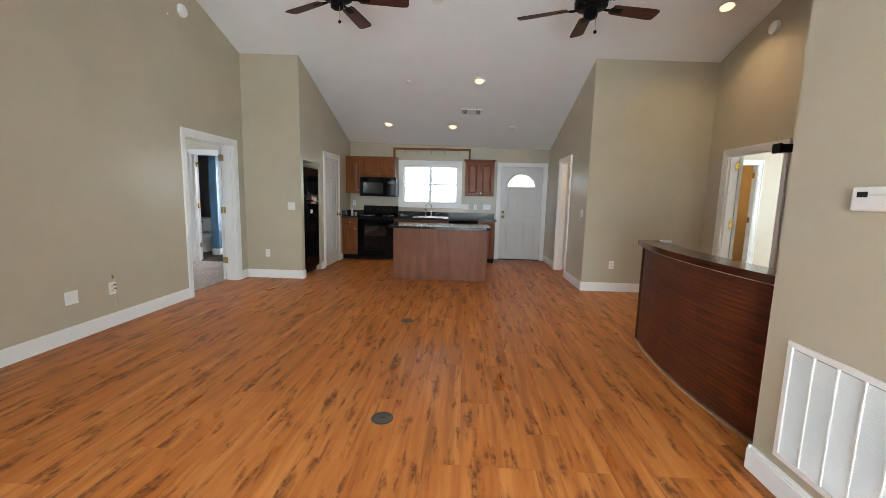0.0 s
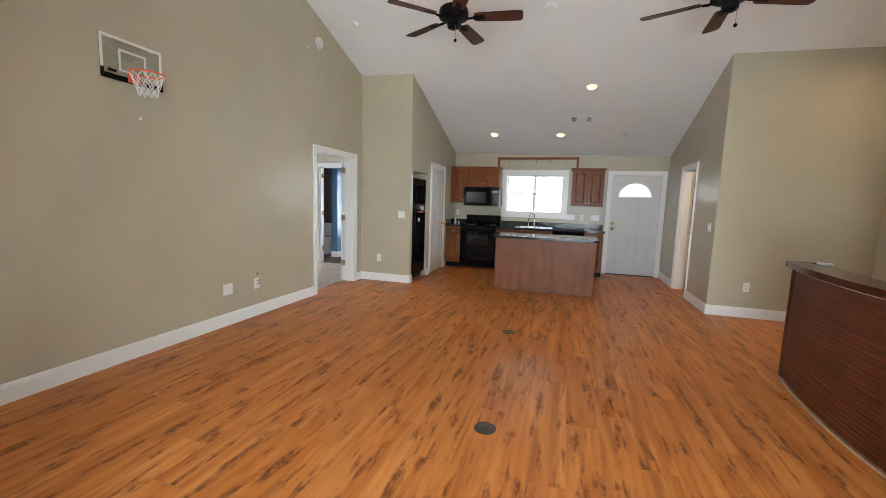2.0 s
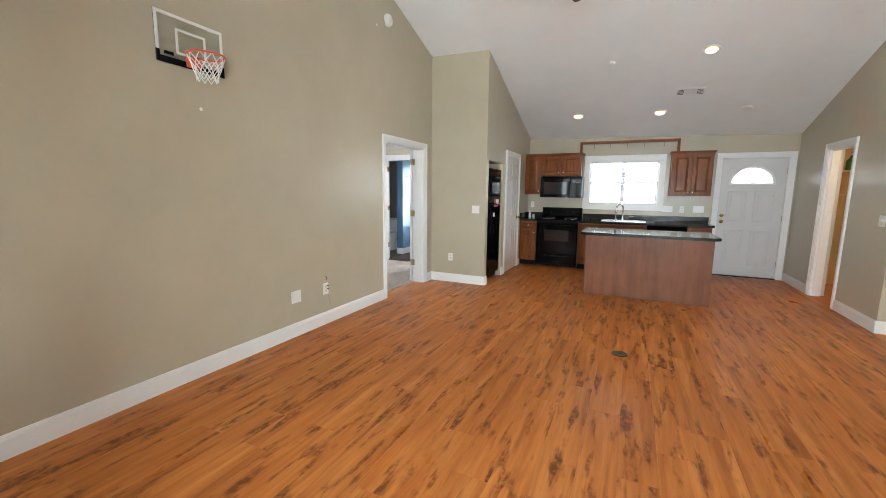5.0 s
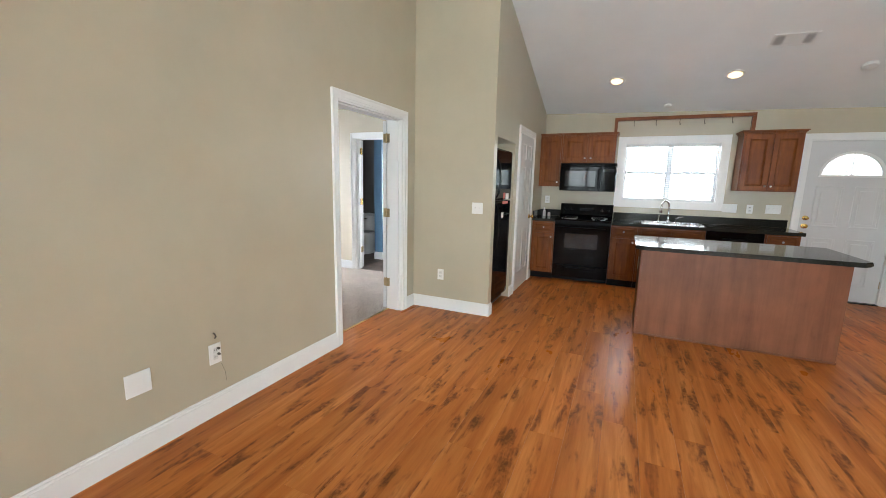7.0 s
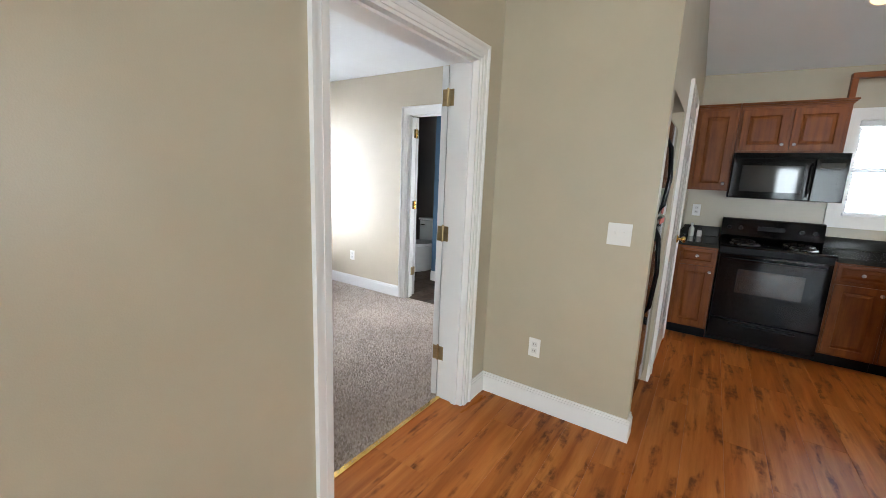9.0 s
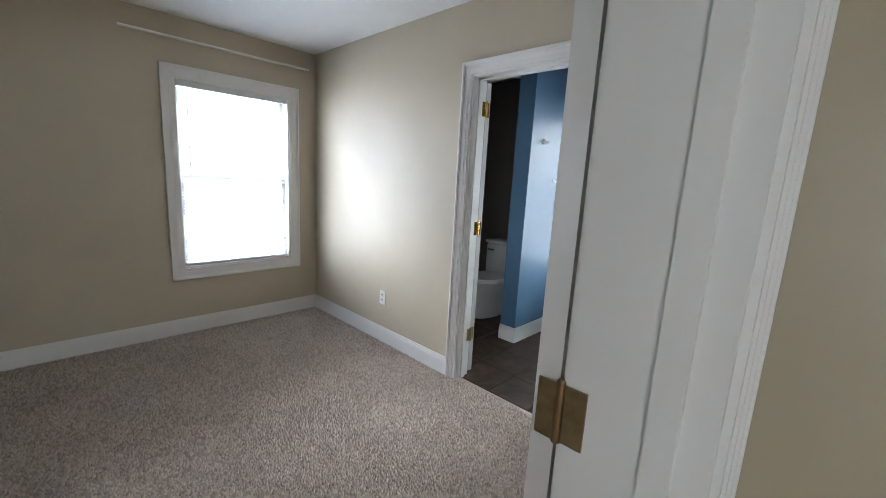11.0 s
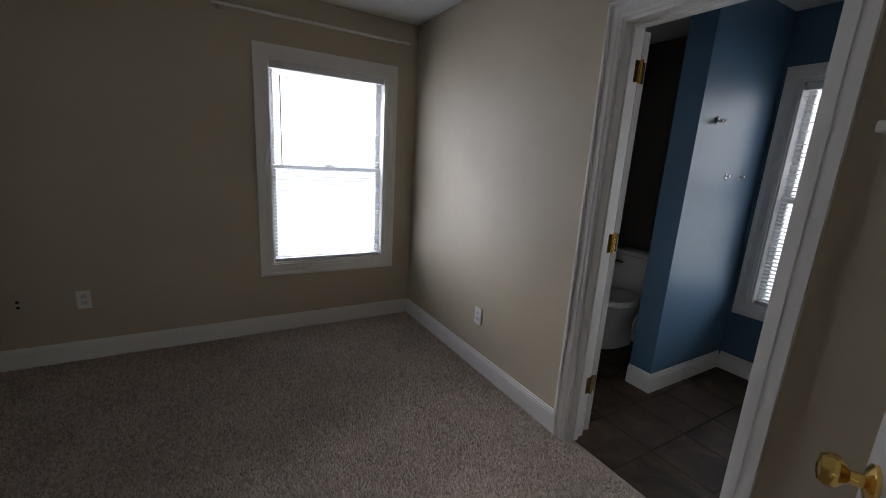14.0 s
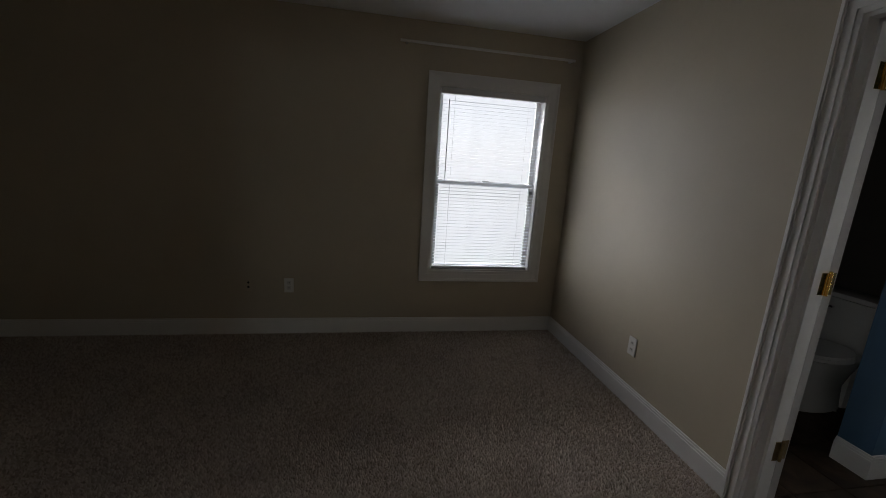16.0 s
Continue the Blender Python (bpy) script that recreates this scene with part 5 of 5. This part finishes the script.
plate(on_wall(0.46, YK, 1.137, FACE_S), "white triple switch plate above the worktop", 0.165, 0.116, "switch", 3)
plate(on_wall(0.685, YK, 1.134, FACE_S), "white outlet above the worktop")
plate(on_wall(0.938, YK, 1.143, FACE_S), "white triple switch plate beside the entry door", 0.165, 0.116, "switch", 3)
plate(on_wall(-5.49, YBN, 0.385, FACE_S), "white bedroom wall outlet")
plate(on_wall(XBW, 4.743, 0.408, FACE_E), "white bedroom wall outlet under window wall")
jk = thing("cable_box", "open cable box flush in the cream wall", "cable box", on_wall(XBW, 4.44, 0.41, FACE_E))
part("bracket", B((-0.032, 0.032, -0.003, -0.001, -0.052, 0.052), bevel=0.001), CREAM, jk)
for dz in (-0.018, 0.018):
    part("hole", lathe([(0.0005, -0.0035), (0.009, -0.0035), (0.009, -0.0045), (0.0005, -0.0045)], 14, 'Y', (0, 0, dz)), DARKV, jk, "small dark cable hole")

for m, lab in ((on_wall(XL, 4.623, 3.461, FACE_E), "round white alarm speaker high on wall"), (on_wall(XE, 4.74, 3.34, FACE_W), "round white alarm speaker high on wall")):
    d = thing("wall_alarm", lab, "alarm", m)
    part("base", lathe([(0.075, -0.001), (0.075, -0.012)], 28, 'Y'), PLASTIC, d, smooth=True)
    part("cover", lathe([(0.070, -0.0125), (0.066, -0.034), (0.045, -0.042), (0.004, -0.043)], 28, 'Y'), PLASTIC, d, smooth=True)
for y, z in ((4.39, 3.33), (2.168, 1.967)):
    d = thing("wall_anchor", "small white screw anchor in the wall", "screw", on_wall(XL, y, z, FACE_E))
    part("cap", lathe([(0.012, -0.0005), (0.012, -0.004), (0.006, -0.007)], 12, 'Y'), PLASTIC, d)

# thermostat and return-air grille
th = thing("thermostat", "white thermostat with small dark display", "thermostat", on_wall(XN, 1.285, 1.378, FACE_W))
part("case", B((-0.085, 0.085, -0.028, -0.001, -0.045, 0.045), bevel=0.008), PLASTIC, th)
part("display", B((-0.062, -0.022, -0.0295, -0.0275, 0.006, 0.026)), BLACKG, th, "small dark display")
part("slider", B((-0.015, 0.05, -0.031, -0.0275, 0.012, 0.018), bevel=0.001), PLASTIC_IN, th)
gr = thing("return_air_grille", "large white louvred return-air grille", "grille", on_wall(XN, 1.22, 0.457, FACE_W))
gw, gh = 0.71, 0.56
part("frame", B((-gw / 2, gw / 2, -0.012, -0.001, -gh / 2, -gh / 2 + 0.025), (-gw / 2, gw / 2, -0.012, -0.001, gh / 2 - 0.025, gh / 2), (-gw / 2, -gw / 2 + 0.025, -0.012, -0.001, -gh / 2 + 0.025, gh / 2 - 0.025), (gw / 2 - 0.025, gw / 2, -0.012, -0.001, -gh / 2 + 0.025, gh / 2 - 0.025)), WHITE, gr)
# flat sheet whose grey stands in for the shade between the louvres
part("backing", B((-gw / 2 + 0.025, gw / 2 - 0.025, -0.0022, -0.001, -gh / 2 + 0.025, gh / 2 - 0.025)), plain("shadowed_duct", (0.42, 0.415, 0.41), 0.8), gr, "grey sheet for the shaded duct opening")
cols, inner = 6, gw - 0.05
bm = bmesh.new()
cwid = inner / cols - 0.008
vs = [bm.verts.new(p) for x in (-cwid / 2, cwid / 2) for p in ((x, -0.0112, -0.0036), (x, -0.0030, 0.0042), (x, -0.0030, 0.0031), (x, -0.0112, -0.0047))]
for i in range(4):
    j = (i + 1) % 4
    bm.faces.new((vs[i], vs[j], vs[4 + j], vs[4 + i]))
bm.faces.new(vs[:4])
bm.faces.new(vs[4:][::-1])
louvre = mesh_from("louvre", bm, WHITE)
rows_ = int((gh - 0.06) / 0.0125)
for c in range(cols):
    xc = -inner / 2 + (c + 0.5) * inner / cols
    for r in range(rows_):
        o = new("louvre", louvre)
        o.parent = gr
        o.location = (xc, 0, -gh / 2 + 0.034 + r * 0.0125)
    if c:
        part("mullion", B((xc - inner / cols / 2 - 0.004, xc - inner / cols / 2 + 0.004, -0.0115, -0.0025, -gh / 2 + 0.025, gh / 2 - 0.025)), WHITE, gr)

# black bracket over the east door
bk = thing("door_bracket", "black metal bracket at the door head", "bracket")
part("arm", B((XE - 0.14, XE - 0.024, 4.20, 4.34, 1.90, 1.985), bevel=0.006), BLACKM, bk)
part("pad", B((XE - 0.17, XE - 0.141, 4.21, 4.33, 1.89, 1.995), bevel=0.01), BLACK, bk)

# basketball hoop
hp = thing("basketball_hoop", "small wall basketball hoop with clear backboard", "basketball hoop", on_wall(XL, 2.113, 2.378, FACE_E))
bw_, bh_ = 0.47, 0.315
part("backboard", B((-bw_ / 2, bw_ / 2, -0.026, -0.022, -bh_ / 2, bh_ / 2)), ACRYLIC, hp, "clear acrylic board").visible_shadow = False
t_ = 0.020
part("border", B((-bw_ / 2, bw_ / 2, -0.029, -0.0265, bh_ / 2 - t_, bh_ / 2), (-bw_ / 2, -bw_ / 2 + t_, -0.029, -0.0265, -bh_ / 2 + 0.07, bh_ / 2 - t_), (bw_ / 2 - t_, bw_ / 2, -0.029, -0.0265, -bh_ / 2 + 0.07, bh_ / 2 - t_)), PLASTIC, hp, "white painted border")
part("lower_pad", B((-bw_ / 2, bw_ / 2, -0.034, -0.0265, -bh_ / 2 - 0.004, -bh_ / 2 + 0.036), (-bw_ / 2, -bw_ / 2 + t_, -0.034, -0.0265, -bh_ / 2 + 0.036, -bh_ / 2 + 0.07), (bw_ / 2 - t_, bw_ / 2, -0.034, -0.0265, -bh_ / 2 + 0.036, -bh_ / 2 + 0.07)), BLACKM, hp, "black foam pad along the bottom")
part("target_square", B((-0.105, 0.105, -0.029, -0.0265, 0.062, 0.078), (-0.105, -0.089, -0.029, -0.0265, -0.07, 0.062), (0.089, 0.105, -0.029, -0.0265, -0.07, 0.062), (-0.105, 0.105, -0.029, -0.0265, -0.086, -0.07)), PLASTIC, hp, "white painted target square")
part("mount", B((-0.05, 0.05, -0.05, -0.035, -0.155, -0.075), bevel=0.004), ORANGE, hp, "orange steel rim mount")
part("hanger", B((-0.18, -0.14, -0.022, -0.001, bh_ / 2 - 0.018, bh_ / 2 - 0.003), (0.14, 0.18, -0.022, -0.001, bh_ / 2 - 0.018, bh_ / 2 - 0.003)), PLASTIC, hp)
R_ = 0.115
ringc = (0, -0.05 - R_ - 0.01, -0.09)
part("rim", tube([(ringc[0] + R_ * math.cos(a), ringc[1] + R_ * math.sin(a), ringc[2]) for a in (2 * math.pi * i / 32 for i in range(32))], 0.0065, 8, None, True), ORANGE, hp, "orange steel rim", smooth=True)
bm = bmesh.new()
NN = 10
levels = [(1.0, 0.0), (0.86, -0.045), (0.72, -0.09), (0.60, -0.13), (0.56, -0.165)]
for k in range(NN):
    for l in range(len(levels) - 1):
        for s in (-0.5, 0.5):
            a0 = 2 * math.pi * (k + 0.5 * (l % 2)) / NN
            a1 = a0 + s * 2 * math.pi / NN
            (r0, h0), (r1, h1) = levels[l], levels[l + 1]
            tube([(ringc[0] + R_ * r0 * math.cos(a0), ringc[1] + R_ * r0 * math.sin(a0), ringc[2] + h0),
                  (ringc[0] + R_ * r1 * math.cos(a1), ringc[1] + R_ * r1 * math.sin(a1), ringc[2] + h1)], 0.0032, 5, bm)
part("net", bm, NETW, hp, "white string net")
part("badge", B((-0.185, -0.125, -0.0292, -0.0266, -0.105, -0.085)), BLACKM, hp)

# round floor outlets
for x, y in ((-0.016, 1.997), (-0.14, 3.911)):
    fo = thing("floor_outlet", "round dark metal floor outlet cover", "floor outlet", pose(x, y, 0), group="floor outlets")
    part("ring", lathe([(0.068, 0.0), (0.068, 0.003), (0.060, 0.006), (0.056, 0.005), (0.056, 0.0)], 32), GREYM, fo, smooth=True)
    part("lid", lathe([(0.055, 0.001), (0.054, 0.0045), (0.002, 0.005)], 32), GREYM, fo, smooth=True)
    part("finger_slot", B((-0.018, 0.018, -0.004, 0.004, 0.0052, 0.0062), bevel=0.0004), DARKV, fo)


# ---- bedroom and bathroom things ----
rod = thing("curtain_rod", "thin white curtain rod above the bedroom window", "curtain rod")
part("rod", tube([(XBW + 0.055, 5.55, 2.293), (XBW + 0.055, 6.925, 2.293)], 0.010, 10), PLASTIC, rod, smooth=True)
for y in (5.60, 6.90):
    part("bracket", B((XBW + 0.001, XBW + 0.055, y - 0.008, y + 0.008, 2.283, 2.303), bevel=0.002), PLASTIC, rod)

shf = thing("wall_shelf", "white painted shelf board on cleats behind door", "shelf")
part("board", B((-3.768, XB - 0.001, 6.85, YBN - 0.001, 1.534, 1.562), bevel=0.006), WHITE, shf)
part("cleat", B((-3.765, XB - 0.001, YBN - 0.020, YBN - 0.001, 1.505, 1.533), bevel=0.002), WHITE, shf)
part("cleat", B((XB - 0.020, XB - 0.001, 6.86, YBN - 0.021, 1.505, 1.533), bevel=0.002), WHITE, shf)


def toilet(m, label):
    t = thing("toilet", label, "toilet", m)
    part("tank", B((-0.235, 0.235, 0.0, 0.195, 0.385, 0.715), bevel=0.022), PORCELAIN, t, smooth=True)
    part("tank_lid", B((-0.248, 0.248, -0.012, 0.202, 0.716, 0.752), bevel=0.012), PORCELAIN, t, smooth=True)
    bm = bmesh.new()
    rows = []
    for z, rx, ry, cy in ((0.0, 0.115, 0.235, -0.20), (0.05, 0.110, 0.225, -0.20), (0.16, 0.105, 0.215, -0.205), (0.25, 0.14, 0.25, -0.23), (0.33, 0.178, 0.285, -0.25), (0.385, 0.188, 0.295, -0.255)):
        rows.append([bm.verts.new((rx * math.cos(a), cy + ry * math.sin(a), z)) for a in (2 * math.pi * i / 28 for i in range(28))])
    for a, b in zip(rows, rows[1:]):
        for i in range(28):
            j = (i + 1) % 28
            bm.faces.new((a[i], a[j], b[j], b[i]))
    bm.faces.new(rows[0][::-1])
    bm.faces.new(rows[-1])
    part("bowl", bm, PORCELAIN, t, smooth=True)
    part("trapway", B((-0.10, 0.10, -0.04, 0.17, 0.0, 0.384), bevel=0.03), PORCELAIN, t, smooth=True)
    for nm, z0, z1, k in (("seat", 0.386, 0.405, 1.0), ("seat_lid", 0.407, 0.425, 0.985)):
        bm = bmesh.new()
        lo = [bm.verts.new((0.19 * k * math.cos(a), -0.262 + 0.235 * k * math.sin(a), z0)) for a in (2 * math.pi * i / 32 for i in range(32))]
        hi = [bm.verts.new((0.185 * k * math.cos(a), -0.262 + 0.23 * k * math.sin(a), z1)) for a in (2 * math.pi * i / 32 for i in range(32))]
        bm.faces.new(hi)
        bm.faces.new(lo[::-1])
        for i in range(32):
            j = (i + 1) % 32
            bm.faces.new((lo[i], lo[j], hi[j], hi[i]))
        part(nm, bm, PORCELAIN, t)
    part("flush_lever", B((-0.20, -0.12, -0.022, -0.001, 0.64, 0.655), bevel=0.004), CHROME, t, "chrome flush lever")
    part("floor_bolt_cap", lathe([(0.014, 0), (0.012, 0.012), (0.004, 0.016)], 12, 'Z', (0.10, -0.10, 0.0)), PORCELAIN, t)
    return t


toilet(pose(-5.37, 8.53, 0), "white porcelain toilet in a dark bathroom nook")
toilet(pose(5.62, 8.28, 0), "white porcelain toilet in the east bathroom")
hk = thing("robe_hook", "chrome double robe hook on blue wall", "hook", on_wall(-4.746, 8.07, 1.733, FACE_E))
part("rosette", lathe([(0.022, -0.001), (0.022, -0.008), (0.012, -0.014)], 20, 'Y'), CHROME, hk, smooth=True)
for s in (-1, 1):
    part("prong", tube([(0, -0.012, 0), (s * 0.010, -0.028, -0.012), (s * 0.017, -0.044, -0.004), (s * 0.018, -0.047, 0.006)], 0.006, 10), CHROME, hk, smooth=True)
for y in (8.308, 8.497):
    pg = thing("towel_bar_bracket", "small chrome towel bar bracket on blue wall", "bracket", on_wall(-4.746, y, 1.417, FACE_E))
    part("plate", B((-0.009, 0.009, -0.006, -0.001, -0.016, 0.016), bevel=0.002), CHROME, pg)
    part("peg", B((-0.005, 0.005, -0.026, -0.006, -0.005, 0.006), bevel=0.002), CHROME, pg)
bv = thing("bath_fan", "square brown-stained ceiling exhaust grille", "exhaust fan", pose(-5.4, 8.2, HB - 0.001))
part("frame", B((-0.15, 0.15, -0.15, 0.15, -0.014, 0), bevel=0.006), PLASTIC_IN, bv)
for i in range(8):
    part("slat", B((-0.12, 0.12, -0.118 + i * 0.032, -0.100 + i * 0.032, -0.020, -0.0145)), PLASTIC_IN, bv)

# laundry
ws = thing("washer", "white top-loading washing machine", "washer")
part("body", B((2.95, 3.60, 7.80, 8.46, 0.02, 0.90), bevel=0.015), PLASTIC, ws)
part("lid", B((2.99, 3.56, 7.84, 8.28, 0.901, 0.920), bevel=0.008), PLASTIC, ws)
part("console", B((2.96, 3.59, 8.30, 8.45, 0.901, 1.06), bevel=0.02), PLASTIC, ws)
part("dial", lathe([(0.03, 0), (0.028, -0.02), (0.02, -0.024)], 18, 'Y', (3.40, 8.299, 0.98)), GREYM, ws)
for z in (1.42, 1.78):
    s = thing("laundry_shelf", "white wire shelf on the laundry wall", "shelf", group="laundry shelves")
    for i in range(9):
        part("wire", tube([(2.40, 8.20 + i * 0.036, z), (3.93, 8.20 + i * 0.036, z)], 0.004, 6), PLASTIC, s)
    for x in (2.40, 3.93):
        part("end_rail", tube([(x, 8.19, z - 0.006), (x, 8.505, z - 0.006)], 0.005, 6), PLASTIC, s)
for x, z, r, h, mt, lab in ((2.60, 1.785, 0.07, 0.26, GREENP, "green plastic detergent bottle"), (2.80, 1.785, 0.06, 0.22, GREENP, "green plastic bottle on the wire shelf"), (2.66, 1.425, 0.05, 0.18, REDP, "red bottle on the wire shelf")):
    b_ = thing("bottle", lab, "bottle", pose(x, 8.32, z))
    part("body", lathe([(r * 0.95, 0), (r, 0.01), (r, h * 0.65), (r * 0.4, h * 0.85), (r * 0.35, h)], 18), mt, b_, smooth=True)
    part("cap", lathe([(r * 0.42, h + 0.0005), (r * 0.42, h + 0.03), (r * 0.3, h + 0.035)], 14), PLASTIC, b_)
# unseen dome fixtures with lamps, added to warm the laundry and east bathroom
for x, y, z, w, nm in ((3.1, 7.1, 2.415, 24, "laundry_light"), (5.9, 7.8, HB - 0.005, 16, "east_bath_light")):
    c = thing("dome_light", "unseen dome ceiling light added for warm room light", "ceiling light", pose(x, y, z))
    part("pan", lathe([(0.15, 0), (0.15, -0.02)], 28), WHITE, c)
    part("shade", lathe([(0.14, -0.021), (0.13, -0.06), (0.09, -0.085), (0.004, -0.095)], 28), LAMP, c, "glowing frosted glass shade", smooth=True)
    window_light(nm, (x, y, z - 0.11), (x, y, 0), 0.2, 0.2, w, (1.0, 0.68, 0.34))

# ---- floor pieces, last ----
# laminate boards along y
PW, PL = 0.19, 1.22
def board_mesh(w, l):
    bm = bmesh.new()
    g, c = 0.0003, 0.0006
    lo = [bm.verts.new((x, y, -0.012)) for x, y in ((g, g), (w - g, g), (w - g, l - g), (g, l - g))]
    md = [bm.verts.new((v.co.x, v.co.y, -c)) for v in lo]
    hi = [bm.verts.new((x, y, 0)) for x, y in ((g + c, g + c), (w - g - c, g + c), (w - g - c, l - g - c), (g + c, l - g - c))]
    bm.faces.new(hi)
    for a, b in ((lo, md), (md, hi)):
        for i in range(4):
            j = (i + 1) % 4
            bm.faces.new((a[i], a[j], b[j], b[i]))
    return mesh_from("plank", bm, FLOOR)


full = board_mesh(PW, PL)
rnd = random.Random(5)
x = XB + 0.02
col_ = 0
while x < XE + 0.13:
    w = min(PW, XE + 0.14 - x)
    y = YB - 0.15 - rnd.choice((0.0, 0.3, 0.6, 0.9))
    while y < YK + 0.15:
        y0, y1 = max(y, YB - 0.15), min(y + PL, YK + 0.16)
        whole = w == PW and y1 - y0 == PL
        hidden = (x > XR + 0.3 and y0 > YR + 0.3) or (x + w < XS - 0.2 and y1 < YS - 0.2) or (x > XN + 0.2 and y1 < YN - 0.2)
        if not hidden and y1 - y0 > 0.02:
            o = new("plank", full if whole else board_mesh(w, y1 - y0))
            o.parent = FLOOR_OB
            o.location = (x, y0, 0)
        y += PL
    x += PW
setting("floor_laundry", B((XR + 0.30, XE, YR + 0.30, YK, -0.011, -0.001)), FLOOR, "orange-brown wood laminate floor", "floor")

# bathroom tiles
TS = 0.305
bm = bmesh.new()
box(bm, 0.0025, TS - 0.0025, 0.0025, TS - 0.0025, -0.008, 0.0)
bmesh.ops.bevel(bm, geom=[e for e in bm.edges if e.verts[0].co.z > -0.001 and e.verts[1].co.z > -0.001], offset=0.002, segments=1, affect='EDGES')
tile = mesh_from("tile", bm, SLATE)
for i in range(11):
    for j in range(6):
        x0, y0 = -6.22 + i * TS, YBN + 0.06 + j * TS
        if x0 + TS <= XB + 0.16 and y0 + TS < YBT + 0.16:
            o = new("tile", tile)
            o.parent = BATHFLOOR
            o.location = (x0, y0, 0)

# carpet pile
def pile(x0, x1, y0, y1, step, high):
    rg_ = np.random.RandomState(3)
    nx, ny = int((x1 - x0) / step), int((y1 - y0) / step)
    gx, gy = np.meshgrid(np.arange(nx), np.arange(ny))
    n = nx * ny
    px = x0 + (gx.ravel() + rg_.uniform(0, 1, n)) * step
    py = y0 + (gy.ravel() + rg_.uniform(0, 1, n)) * step
    a = rg_.uniform(0, 2 * np.pi, n)
    r = step * rg_.uniform(0.55, 0.95, n)
    hh = high * rg_.uniform(0.5, 1.1, n)
    lean = step * 0.9
    v = np.zeros((n, 4, 3), np.float32)
    for k in range(3):
        v[:, k, 0] = px + r * np.cos(a + k * 2.094)
        v[:, k, 1] = py + r * np.sin(a + k * 2.094)
        v[:, k, 2] = -0.004
    v[:, 3, 0] = px + lean * rg_.uniform(-1, 1, n)
    v[:, 3, 1] = py + lean * rg_.uniform(-1, 1, n)
    v[:, 3, 2] = hh
    f = (np.arange(n)[:, None, None] * 4 + np.array([[0, 1, 3], [1, 2, 3], [2, 0, 3]])[None]).reshape(-1, 3)
    me = bpy.data.meshes.new("carpet_pile")
    me.vertices.add(n * 4)
    me.vertices.foreach_set("co", v.ravel())
    me.loops.add(f.size)
    me.loops.foreach_set("vertex_index", f.ravel().astype(np.int32))
    me.polygons.add(len(f))
    me.polygons.foreach_set("loop_start", (np.arange(len(f)) * 3).astype(np.int32))
    me.update(calc_edges=True)
    me.validate()
    me.materials.append(CARPET)
    return me


cp = new("pile", pile(XBW, XB + 0.02, 1.72, YBN + 0.03, 0.0095, 0.012))
cp.parent = bpy.data.objects["floor_bedroom"]
tagged(cp, kind="stuff")
